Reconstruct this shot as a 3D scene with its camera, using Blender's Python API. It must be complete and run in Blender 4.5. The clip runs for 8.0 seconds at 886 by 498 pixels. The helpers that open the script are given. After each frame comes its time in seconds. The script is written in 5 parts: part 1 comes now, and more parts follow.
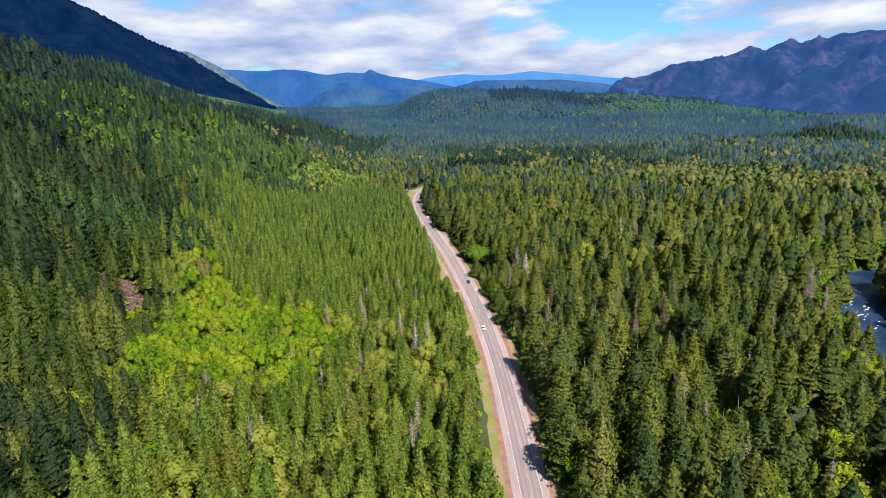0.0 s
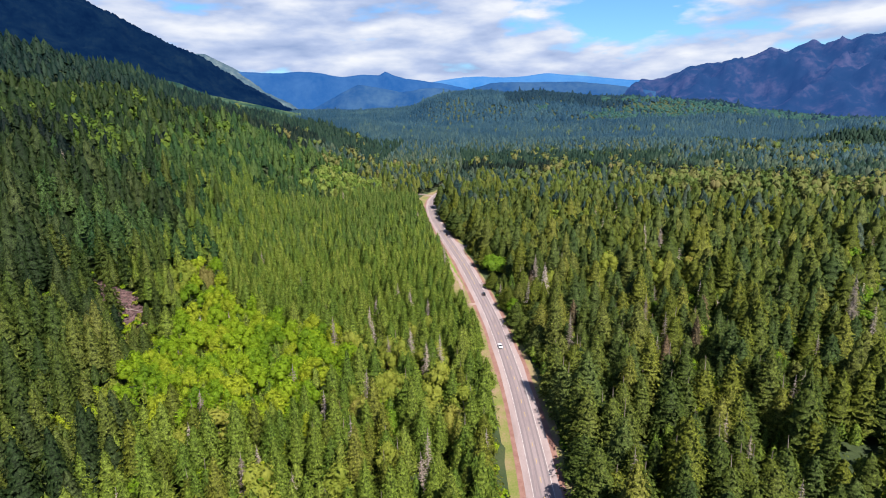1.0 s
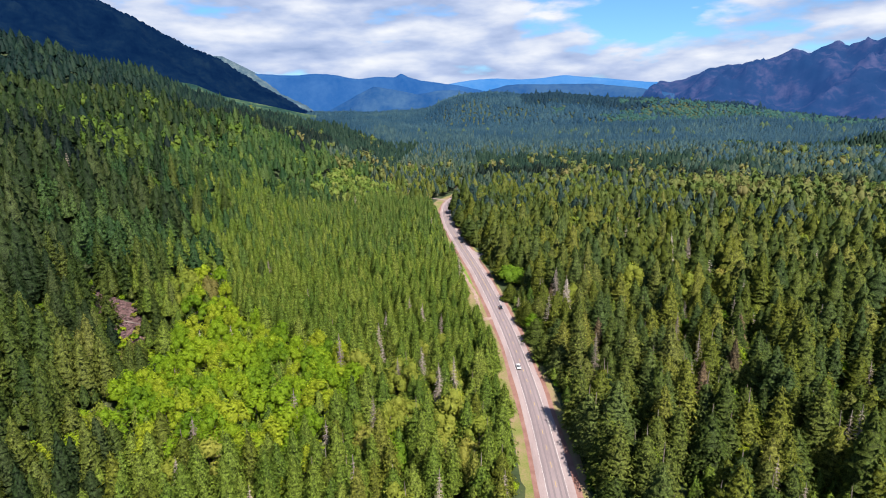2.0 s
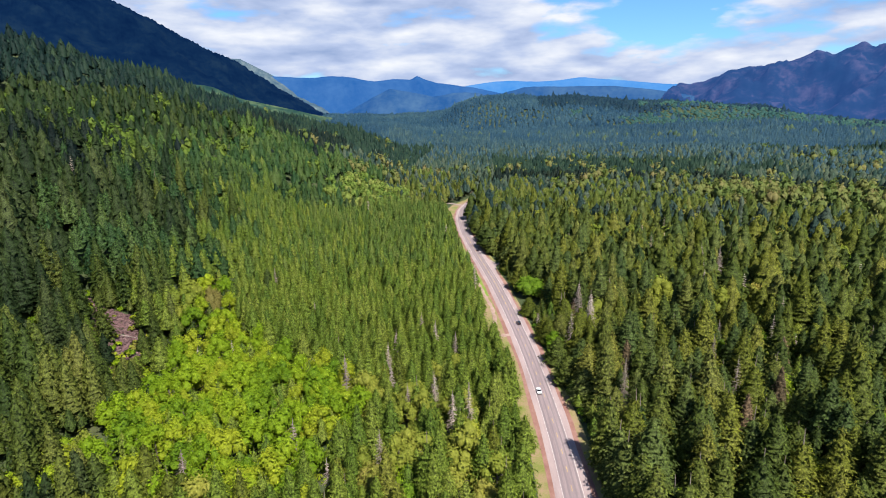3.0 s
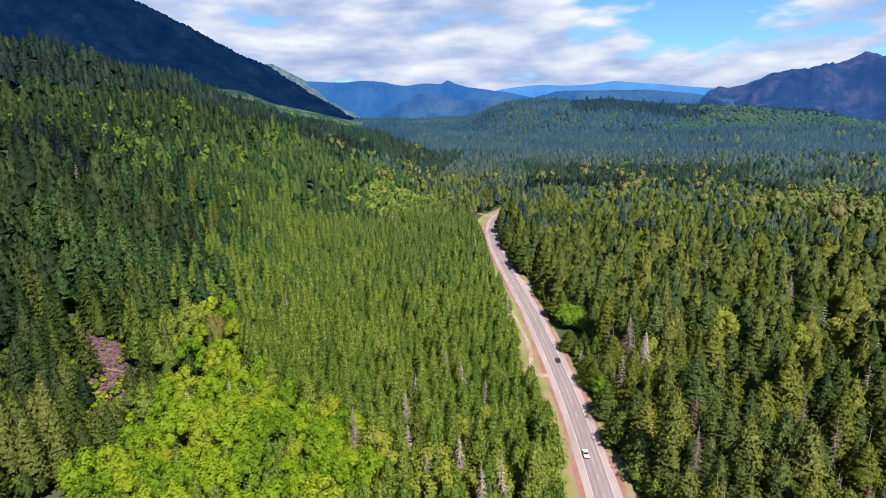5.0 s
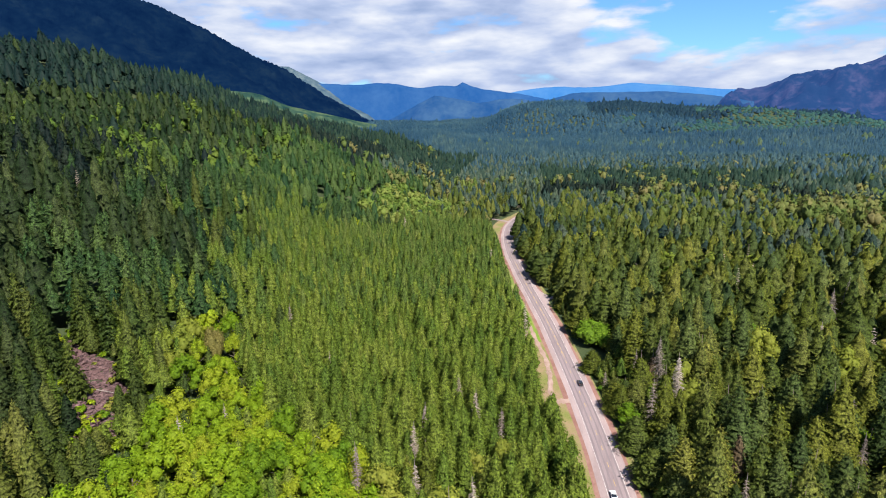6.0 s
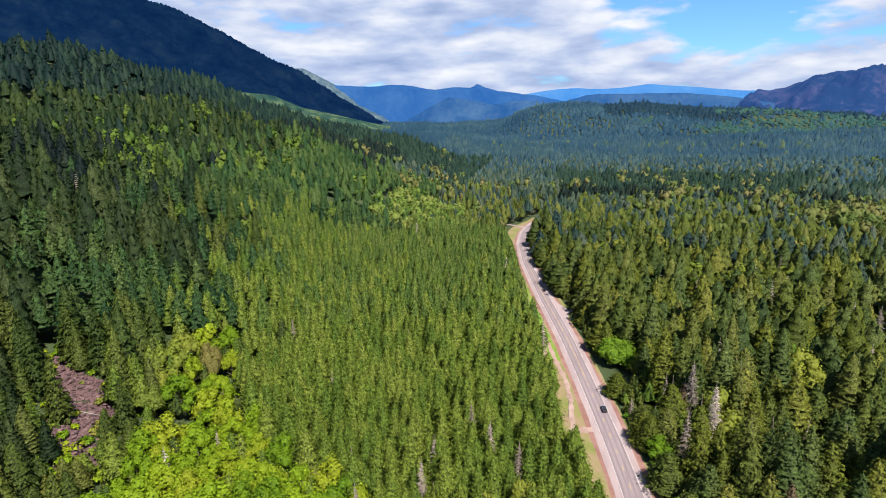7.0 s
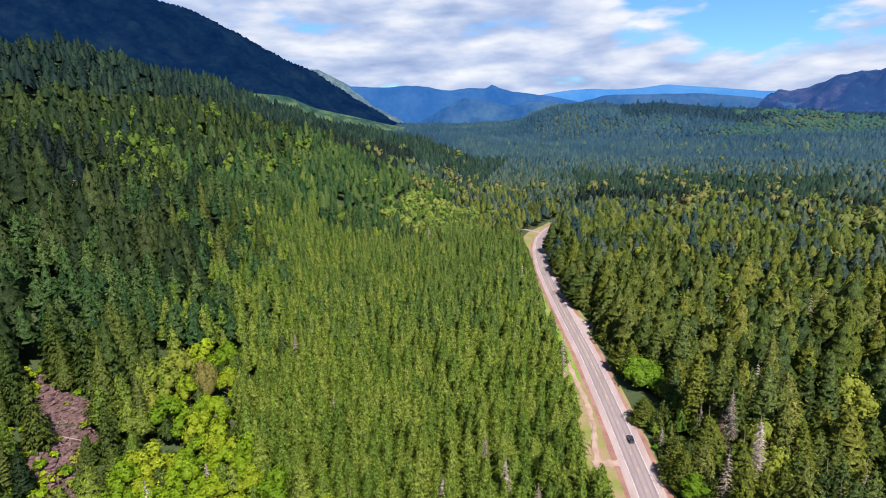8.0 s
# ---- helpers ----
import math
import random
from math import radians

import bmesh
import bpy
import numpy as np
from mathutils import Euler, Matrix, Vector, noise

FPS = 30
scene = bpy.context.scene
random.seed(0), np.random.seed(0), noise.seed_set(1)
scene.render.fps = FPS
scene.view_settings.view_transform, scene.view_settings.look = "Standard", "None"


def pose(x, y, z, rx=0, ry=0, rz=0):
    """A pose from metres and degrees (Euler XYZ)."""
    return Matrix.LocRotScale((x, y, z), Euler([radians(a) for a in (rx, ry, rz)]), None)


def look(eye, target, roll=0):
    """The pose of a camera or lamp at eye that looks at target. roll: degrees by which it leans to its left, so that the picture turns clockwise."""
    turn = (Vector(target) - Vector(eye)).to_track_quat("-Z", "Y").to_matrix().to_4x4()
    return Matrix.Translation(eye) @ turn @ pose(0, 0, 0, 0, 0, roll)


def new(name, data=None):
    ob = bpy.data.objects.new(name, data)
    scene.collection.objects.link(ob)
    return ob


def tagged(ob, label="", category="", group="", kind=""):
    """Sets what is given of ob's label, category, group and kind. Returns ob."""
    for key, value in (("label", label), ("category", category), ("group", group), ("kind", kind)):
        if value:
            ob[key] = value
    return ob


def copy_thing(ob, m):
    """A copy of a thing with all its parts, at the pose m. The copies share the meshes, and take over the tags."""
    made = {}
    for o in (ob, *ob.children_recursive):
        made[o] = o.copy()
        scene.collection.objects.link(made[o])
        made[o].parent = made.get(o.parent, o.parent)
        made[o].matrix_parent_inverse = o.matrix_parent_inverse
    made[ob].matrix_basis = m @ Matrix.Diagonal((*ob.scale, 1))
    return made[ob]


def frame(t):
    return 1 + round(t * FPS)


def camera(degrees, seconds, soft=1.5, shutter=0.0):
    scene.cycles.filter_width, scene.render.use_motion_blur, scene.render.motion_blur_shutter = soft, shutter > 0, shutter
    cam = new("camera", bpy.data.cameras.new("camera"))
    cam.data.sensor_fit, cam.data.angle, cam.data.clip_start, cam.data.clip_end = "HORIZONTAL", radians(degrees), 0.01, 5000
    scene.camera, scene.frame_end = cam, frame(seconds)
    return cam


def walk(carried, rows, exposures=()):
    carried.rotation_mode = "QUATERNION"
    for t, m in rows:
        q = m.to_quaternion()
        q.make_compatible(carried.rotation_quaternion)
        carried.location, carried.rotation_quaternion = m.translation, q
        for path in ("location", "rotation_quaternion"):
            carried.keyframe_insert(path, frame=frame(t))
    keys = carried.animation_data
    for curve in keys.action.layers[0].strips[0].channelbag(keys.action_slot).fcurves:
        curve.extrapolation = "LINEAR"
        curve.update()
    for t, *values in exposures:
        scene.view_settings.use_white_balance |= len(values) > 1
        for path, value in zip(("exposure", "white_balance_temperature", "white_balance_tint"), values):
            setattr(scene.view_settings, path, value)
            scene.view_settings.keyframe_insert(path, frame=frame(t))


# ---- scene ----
cam = camera(77.0, 8.0, soft=1.05)
METRES, EYE, TILT, LEAN, TURN = 158.6, 122.0, 0.0, 0.0, 0.0
ROWS = [
    (0.0, 0.0, 0.0, 0.0, -0.34, -14.68, 1.28),
    (0.5, 0.0, 0.0597, 0.0011, 0.35, -14.57, 1.27),
    (1.0, -0.0007, 0.1234, 0.0023, 1.14, -14.44, 1.25),
    (1.5, -0.0022, 0.1851, 0.0032, 1.9, -14.33, 1.22),
    (3.0, -0.011, 0.375, 0.0041, 4.27, -13.95, 1.17),
    (3.5, -0.0149, 0.4366, 0.005, 5.03, -13.83, 1.15),
    (4.0, -0.0203, 0.5016, 0.0057, 5.81, -13.69, 1.14),
    (4.5, -0.0253, 0.5631, 0.0067, 6.55, -13.58, 1.16),
    (6.0, -0.0443, 0.7501, 0.0119, 8.8, -13.23, 1.22),
    (6.5, -0.0515, 0.8104, 0.0129, 9.51, -13.14, 1.21),
    (7.0, -0.0597, 0.8731, 0.0139, 10.25, -13.03, 1.21),
    (7.5, -0.0676, 0.9331, 0.015, 10.97, -12.97, 1.23),
    (8.0, -0.0771, 0.9959, 0.0158, 11.7, -12.91, 1.23),
]
walk(cam, [(t, pose(0, 0, EYE, TILT, LEAN, TURN) @ pose(METRES * x, METRES * y, METRES * z, 90 + pitch, roll, yaw)) for t, x, y, z, yaw, pitch, roll in ROWS])

# ---- world, sun, exposure ----
SUN_FROM, SUN_UP = 144.0, 54.0      # degrees clockwise from +y; height over the horizon
scene.view_settings.exposure = 1.3

world = bpy.data.worlds.new("sky")
scene.world = world
world.use_nodes = True


def node(nt, kind, **values):
    n = nt.nodes.new(kind)
    for k, v in values.items():
        n.inputs[k].default_value = v
    return n


def math_node(nt, op, a, b=None, clamp=False):
    n = nt.nodes.new("ShaderNodeMath")
    n.operation, n.use_clamp = op, clamp
    for i, v in ((0, a), (1, b)):
        if v is None:
            continue
        if isinstance(v, (int, float)):
            n.inputs[i].default_value = v
        else:
            nt.links.new(v, n.inputs[i])
    return n.outputs[0]


def ramp(nt, fac, stops):
    n = nt.nodes.new("ShaderNodeValToRGB")
    while len(n.color_ramp.elements) < len(stops):
        n.color_ramp.elements.new(0.5)
    for e, (p, c) in zip(n.color_ramp.elements, stops):
        e.position = p
        e.color = (*c, 1) if len(c) == 3 else c
    nt.links.new(fac, n.inputs[0])
    return n.outputs[0]


def mix(nt, fac, a, b, mode="MIX"):
    n = nt.nodes.new("ShaderNodeMix")
    n.data_type, n.blend_type = "RGBA", mode
    for i, v in ((0, fac), (6, a), (7, b)):
        if isinstance(v, (int, float)):
            n.inputs[i].default_value = v
        elif isinstance(v, tuple):
            n.inputs[i].default_value = (*v, 1)
        else:
            nt.links.new(v, n.inputs[i])
    return n.outputs[2]


def build_sky():
    nt = world.node_tree
    nt.nodes.clear()
    sky = nt.nodes.new("ShaderNodeTexSky")
    sky.sky_type, sky.sun_disc = "NISHITA", False
    sky.sun_elevation, sky.sun_rotation = radians(SUN_UP), radians(SUN_FROM)
    sky.air_density, sky.dust_density, sky.ozone_density = 1.0, 0.3, 2.0
    clear = mix(nt, 1.0, sky.outputs[0], (0.033, 0.054, 0.0765), "MULTIPLY")
    tc = nt.nodes.new("ShaderNodeTexCoord")
    sep = nt.nodes.new("ShaderNodeSeparateXYZ")
    nt.links.new(tc.outputs["Generated"], sep.inputs[0])
    # heaped cloud: noise over the sky's dome, flattened; what lies above each point tells lit tops from grey bases
    def field(dz, scale, detail, loc):
        mp = nt.nodes.new("ShaderNodeMapping")
        mp.inputs["Location"].default_value = (loc[0], loc[1], loc[2] + dz)
        mp.inputs["Scale"].default_value = (1, 1, 3.5)
        nt.links.new(tc.outputs["Generated"], mp.inputs[0])
        n = node(nt, "ShaderNodeTexNoise", Scale=scale, Detail=detail, Roughness=0.5, Distortion=0.1)
        nt.links.new(mp.outputs[0], n.inputs["Vector"])
        return n.outputs[0]

    up = math_node(nt, "MAXIMUM", sep.outputs[2], 0.0)
    gap = nt.nodes.new("ShaderNodeVectorMath")
    gap.operation = "DISTANCE"
    flat = nt.nodes.new("ShaderNodeMapping")
    flat.inputs["Scale"].default_value = (1, 1, 2.8)
    nt.links.new(tc.outputs["Generated"], flat.inputs[0])
    nt.links.new(flat.outputs[0], gap.inputs[0])
    gap.inputs[1].default_value = (0.27, 0.955, 0.37)
    hole = ramp(nt, gap.outputs["Value"], [(0.06, (0.16, 0.16, 0.16)), (0.25, (0, 0, 0))])
    here = math_node(nt, "ADD", math_node(nt, "MULTIPLY", field(0.0, 3.2, 8.0, (1.3, 0.4, 0.2)), 0.6), math_node(nt, "MULTIPLY", field(0.0, 8.5, 9.0, (4.1, 2.2, 0.9)), 0.4))
    above = math_node(nt, "ADD", math_node(nt, "MULTIPLY", field(0.11, 3.2, 4.0, (1.3, 0.4, 0.2)), 0.6), math_node(nt, "MULTIPLY", field(0.11, 8.5, 5.0, (4.1, 2.2, 0.9)), 0.4))
    cover = ramp(nt, math_node(nt, "SUBTRACT", here, hole), [(0.405, (0, 0, 0)), (0.475, (1, 1, 1))])
    thin = ramp(nt, up, [(0.22, (1, 1, 1)), (0.55, (0.25, 0.25, 0.25))])
    cover = mix(nt, 1.0, cover, thin, "MULTIPLY")
    lit = math_node(nt, "ADD", math_node(nt, "MULTIPLY", math_node(nt, "SUBTRACT", here, above), 2.6), 0.52, True)
    tone = ramp(nt, lit, [(0.15, (0.122, 0.167, 0.274)), (0.45, (0.211, 0.251, 0.350)), (0.85, (0.380, 0.392, 0.418))])
    out = mix(nt, cover, clear, tone)
    bg = node(nt, "ShaderNodeBackground", Strength=1.0)
    nt.links.new(out, bg.inputs[0])
    end = nt.nodes.new("ShaderNodeOutputWorld")
    nt.links.new(bg.outputs[0], end.inputs[0])


build_sky()
sun = new("sun", bpy.data.lights.new("sun", "SUN"))
sun.data.energy, sun.data.angle, sun.data.color = 5.0, radians(0.6), (1.0, 0.95, 0.86)
a, e = radians(SUN_FROM), radians(SUN_UP)
SUN_WAY = Vector((math.sin(a) * math.cos(e), math.cos(a) * math.cos(e), math.sin(e)))
sun.matrix_world = look(SUN_WAY * 1000, (0, 0, 0))


# ---- materials ----
def surface(name, stops, scale, fine=8.0, rough=0.9, bump=0.3, metal=0.0, stretch=(1, 1, 1), spec=0.3, distance=0.05):
    """Two scales of noise in world metres: patches choose the colour, grain modulates it and gives relief."""
    m = bpy.data.materials.new(name)
    m.use_nodes = True
    nt = m.node_tree
    bsdf = nt.nodes["Principled BSDF"]
    geo = nt.nodes.new("ShaderNodeNewGeometry")
    mp = nt.nodes.new("ShaderNodeMapping")
    mp.inputs["Scale"].default_value = stretch
    nt.links.new(geo.outputs["Position"], mp.inputs[0])
    big = node(nt, "ShaderNodeTexNoise", Scale=scale, Detail=5.0, Roughness=0.6)
    small = node(nt, "ShaderNodeTexNoise", Scale=fine, Detail=4.0, Roughness=0.65)
    for n in (big, small):
        nt.links.new(mp.outputs[0], n.inputs["Vector"])
    both = math_node(nt, "ADD", math_node(nt, "MULTIPLY", big.outputs[0], 0.65), math_node(nt, "MULTIPLY", small.outputs[0], 0.35))
    n = len(stops)
    col = ramp(nt, both, [(0.36 + 0.28 * i / max(1, n - 1), c) for i, c in enumerate(stops)])
    nt.links.new(col, bsdf.inputs["Base Color"])
    bsdf.inputs["Roughness"].default_value, bsdf.inputs["Metallic"].default_value = rough, metal
    bsdf.inputs["Specular IOR Level"].default_value = spec
    if bump:
        b = node(nt, "ShaderNodeBump", Strength=bump, Distance=distance)
        nt.links.new(small.outputs[0], b.inputs["Height"])
        nt.links.new(b.outputs[0], bsdf.inputs["Normal"])
    return m


def attribute(nt, name):
    n = nt.nodes.new("ShaderNodeAttribute")
    n.attribute_name = name
    return n.outputs["Fac"]


def leaf(name, stops, patch=40.0, through_light=0.32, old=0.45, fresh=1.25, lone=0.36, drifts=0.26, speck=4.4):
    """Foliage: a tint for each tree, broad drifts over the stand, grain, and painted shading: dark inner sprays, paler
    ends.
    """
    m = bpy.data.materials.new(name)
    m.use_nodes = True
    nt = m.node_tree
    nt.nodes.clear()
    geo = nt.nodes.new("ShaderNodeNewGeometry")
    drift = node(nt, "ShaderNodeTexNoise", Scale=1 / patch, Detail=3.0)
    grain = node(nt, "ShaderNodeTexNoise", Scale=0.55, Detail=5.0, Roughness=0.75)
    fine = node(nt, "ShaderNodeTexNoise", Scale=1.35, Detail=3.0, Roughness=0.75)
    for n in (drift, grain, fine):
        nt.links.new(geo.outputs["Position"], n.inputs["Vector"])
    info = nt.nodes.new("ShaderNodeObjectInfo")
    tree = nt.nodes.new("ShaderNodeMix")
    nt.links.new(attribute(nt, "joined"), tree.inputs[0])
    nt.links.new(info.outputs["Random"], tree.inputs[2])
    nt.links.new(attribute(nt, "tint"), tree.inputs[3])
    total = None
    for sock, w in ((tree.outputs[0], lone), (drift.outputs[0], drifts), (grain.outputs[0], 0.24), (geo.outputs["Random Per Island"], 0.14)):
        term = math_node(nt, "MULTIPLY", sock, w)
        total = term if total is None else math_node(nt, "ADD", total, term)
    n = len(stops)
    col = ramp(nt, total, [(0.27 + 0.46 * i / max(1, n - 1), c) for i, c in enumerate(stops)])
    # old and fresh shade the colour: dark inner sprays, pale tips, set by young
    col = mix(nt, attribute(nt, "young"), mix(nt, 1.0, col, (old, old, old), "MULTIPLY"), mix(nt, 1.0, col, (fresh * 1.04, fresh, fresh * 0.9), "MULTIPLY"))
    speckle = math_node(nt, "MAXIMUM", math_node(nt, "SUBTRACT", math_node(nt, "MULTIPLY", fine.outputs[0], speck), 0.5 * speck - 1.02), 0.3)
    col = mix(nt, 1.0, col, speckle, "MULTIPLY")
    d = nt.nodes.new("ShaderNodeBsdfDiffuse")
    tr = nt.nodes.new("ShaderNodeBsdfTranslucent")
    gl = node(nt, "ShaderNodeBsdfGlossy", Roughness=0.6)
    gl.inputs[0].default_value = (0.6, 0.65, 0.6, 1)
    relief = node(nt, "ShaderNodeBump", Strength=0.8, Distance=0.35)
    nt.links.new(fine.outputs[0], relief.inputs["Height"])
    nt.links.new(relief.outputs[0], d.inputs["Normal"])
    nt.links.new(relief.outputs[0], gl.inputs["Normal"])
    for sh in (d, tr):
        nt.links.new(col, sh.inputs[0])
    a = node(nt, "ShaderNodeMixShader", Fac=through_light)
    nt.links.new(d.outputs[0], a.inputs[1])
    nt.links.new(tr.outputs[0], a.inputs[2])
    b = node(nt, "ShaderNodeMixShader", Fac=0.008)
    nt.links.new(a.outputs[0], b.inputs[1])
    nt.links.new(gl.outputs[0], b.inputs[2])
    end = nt.nodes.new("ShaderNodeOutputMaterial")
    nt.links.new(b.outputs[0], end.inputs[0])
    return m


def distant(name, stops, air_glow, scale=0.004, strength=1.0):
    """Backdrop of far forested mountains: dull slopes, with kilometres of blue haze added as emission."""
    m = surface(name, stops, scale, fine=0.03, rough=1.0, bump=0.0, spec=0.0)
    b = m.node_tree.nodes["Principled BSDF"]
    b.inputs["Emission Color"].default_value = (*air_glow, 1)
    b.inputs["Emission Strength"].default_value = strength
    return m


FIR = leaf("fir needles", [(0.0459, 0.0796, 0.0111), (0.0673, 0.1013, 0.0134), (0.0870, 0.1195, 0.0164), (0.1115, 0.1360, 0.0239)], old=0.68, fresh=1.35, speck=5.2)
OLD = leaf("old conifer needles", [(0.0257, 0.0412, 0.0091), (0.0427, 0.0611, 0.0113), (0.0635, 0.0798, 0.0142), (0.0892, 0.0965, 0.0227)], old=0.68, fresh=1.35, speck=5.2)
# darker hillside green, also filling patches that imitate shade
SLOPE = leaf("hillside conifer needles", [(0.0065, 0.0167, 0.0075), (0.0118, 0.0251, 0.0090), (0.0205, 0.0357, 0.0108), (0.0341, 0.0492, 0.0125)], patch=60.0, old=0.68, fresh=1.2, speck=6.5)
HILLSIDE = leaf("soft hillside needles", [(0.0109, 0.0316, 0.0118), (0.0198, 0.0456, 0.0139), (0.0309, 0.0581, 0.0157), (0.0465, 0.0733, 0.0198)], patch=50.0, old=0.68, fresh=1.35, lone=0.42, speck=6.5)
# needles darkened to imitate cloud shadow along the crest
CLOUD_DARK = leaf("needles coloured for deep cloud shade", [(0.003, 0.011, 0.012), (0.006, 0.017, 0.016), (0.011, 0.026, 0.019), (0.022, 0.040, 0.023)], patch=90.0, old=0.7, fresh=1.2)
MAPLE = leaf("maple leaves", [(0.0696, 0.1336, 0.0082), (0.1152, 0.1926, 0.0082), (0.1611, 0.2377, 0.0103), (0.2038, 0.2457, 0.0153)], patch=18.0, through_light=0.35, old=0.62, fresh=1.18, lone=0.5, speck=2.2)
TAN_LEAF = leaf("faded tan leaves", [(0.12, 0.115, 0.03), (0.17, 0.15, 0.045), (0.22, 0.18, 0.06)], patch=8.0, through_light=0.3, old=0.7, fresh=1.1, speck=2.0)
HILL_LEAF = leaf("hillside broadleaf leaves", [(0.0410, 0.0807, 0.0144), (0.0625, 0.1056, 0.0165), (0.0879, 0.1242, 0.0216)], patch=50.0, through_light=0.3, old=0.78, fresh=1.1, speck=2.0)
ALDER = leaf("alder leaves", [(0.0814, 0.1188, 0.0157), (0.1210, 0.1540, 0.0199), (0.1628, 0.1793, 0.0282), (0.1980, 0.1694, 0.0439)], patch=40.0, through_light=0.3, old=0.7, fresh=1.15, speck=2.0)
PALE_ALDER = leaf("pale alder leaves", [(0.1250, 0.1600, 0.0203), (0.1775, 0.2000, 0.0293), (0.2313, 0.2275, 0.0450)], patch=20.0, through_light=0.32, old=0.7, fresh=1.15, speck=1.2)
FAR_LEAF = leaf("far broadleaf leaves", [(0.0495, 0.0831, 0.0218), (0.0752, 0.1048, 0.0277), (0.1048, 0.1167, 0.0376), (0.1325, 0.1167, 0.0495)], patch=70.0, through_light=0.3, old=0.9, fresh=1.08, speck=2.0)
DRY = leaf("dead twigs", [(0.1232, 0.0986, 0.0870), (0.2030, 0.1668, 0.1508), (0.3045, 0.2537, 0.2320)], through_light=0.1, old=0.8, fresh=1.1)
PALE_DRY = leaf("pale dead twigs", [(0.16, 0.135, 0.125), (0.25, 0.21, 0.195), (0.34, 0.29, 0.27)], through_light=0.1, old=0.8, fresh=1.1)
BLUE_FIR = leaf("bluish green fir needles", [(0.0210, 0.0385, 0.0114), (0.0349, 0.0555, 0.0145), (0.0533, 0.0748, 0.0187), (0.0761, 0.0940, 0.0246)], old=0.68, fresh=1.35, speck=5.2)
CEDAR = leaf("cedar sprays", [(0.0421, 0.0560, 0.0075), (0.0624, 0.0768, 0.0097), (0.0855, 0.0962, 0.0128), (0.1097, 0.1133, 0.0226)], old=0.68, fresh=1.35, speck=5.2)
# the same painted cloud shadow, for the hillside below the crest
CLOUD_DIM = leaf("needles coloured for cloud shade", [(0.0024, 0.0074, 0.0080), (0.0044, 0.0109, 0.0098), (0.0080, 0.0164, 0.0123), (0.0145, 0.0233, 0.0153)], patch=60.0, old=0.7, fresh=1.2, speck=6.5)
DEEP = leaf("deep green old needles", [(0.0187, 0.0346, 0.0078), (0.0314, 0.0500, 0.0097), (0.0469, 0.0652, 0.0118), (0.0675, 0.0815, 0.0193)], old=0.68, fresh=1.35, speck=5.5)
# the deep green needles darkened, with shade put into their colour
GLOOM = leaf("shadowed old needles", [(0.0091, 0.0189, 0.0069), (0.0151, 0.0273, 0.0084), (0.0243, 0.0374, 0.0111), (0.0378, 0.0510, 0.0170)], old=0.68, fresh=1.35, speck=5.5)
RUST = leaf("browned needles", [(0.070, 0.058, 0.035), (0.115, 0.082, 0.050), (0.16, 0.11, 0.075)])
# cooler and darker than the near firs: distance haze in the colour
PLANTED = leaf("far plantation needles with haze", [(0.0329, 0.0624, 0.0122), (0.0489, 0.0806, 0.0149), (0.0658, 0.0960, 0.0186), (0.0865, 0.1114, 0.0254)], old=0.82, fresh=1.2, speck=6.0)
# blue haze of the distance mixed into the needle colour
FAR_FIR = leaf("far conifer needles with haze", [(0.0103, 0.0316, 0.0538), (0.0172, 0.0433, 0.0646), (0.0266, 0.0569, 0.0728), (0.0413, 0.0740, 0.0812)], patch=170.0, old=0.85, fresh=1.1, lone=0.30, drifts=0.40)
GLADE = leaf("young broadleaf leaves", [(0.0699, 0.1228, 0.0236), (0.1096, 0.1558, 0.0307), (0.1584, 0.1723, 0.0495)], patch=30.0, through_light=0.3, old=0.88, fresh=1.1, speck=2.0)
# valley greens carry some of the blue haze in their colour
VALLEY = leaf("valley conifer needles with haze", [(0.0084, 0.0236, 0.0245), (0.0171, 0.0362, 0.0311), (0.0295, 0.0507, 0.0376), (0.0498, 0.0687, 0.0488)], patch=90.0, old=0.75, fresh=1.15, lone=0.5, speck=5.5)
# darkened valley green for the bands that imitate cloud shadow
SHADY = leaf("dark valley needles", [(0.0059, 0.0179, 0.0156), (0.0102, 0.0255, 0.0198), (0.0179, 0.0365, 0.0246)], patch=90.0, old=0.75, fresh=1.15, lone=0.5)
# broadleaf green painted bluer to show haze
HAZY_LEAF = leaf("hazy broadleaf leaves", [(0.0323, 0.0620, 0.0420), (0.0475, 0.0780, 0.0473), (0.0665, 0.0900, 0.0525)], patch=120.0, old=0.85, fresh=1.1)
GREEN_MAPLE = leaf("deep green maple leaves", [(0.0625, 0.1350, 0.0100), (0.0950, 0.1760, 0.0120), (0.1313, 0.2100, 0.0160)], patch=12.0, through_light=0.35, old=0.62, fresh=1.15, speck=2.0)
# colours of the far hill hold the blue of haze
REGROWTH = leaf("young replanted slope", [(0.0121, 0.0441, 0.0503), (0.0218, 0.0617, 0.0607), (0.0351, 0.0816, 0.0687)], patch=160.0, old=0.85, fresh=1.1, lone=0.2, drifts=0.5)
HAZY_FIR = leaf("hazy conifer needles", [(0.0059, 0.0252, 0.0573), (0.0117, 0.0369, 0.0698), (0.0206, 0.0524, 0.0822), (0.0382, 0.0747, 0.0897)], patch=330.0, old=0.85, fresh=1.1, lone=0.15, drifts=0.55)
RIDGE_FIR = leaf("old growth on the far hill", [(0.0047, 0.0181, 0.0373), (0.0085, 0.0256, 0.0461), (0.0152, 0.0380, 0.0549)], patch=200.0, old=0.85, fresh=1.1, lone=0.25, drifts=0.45)
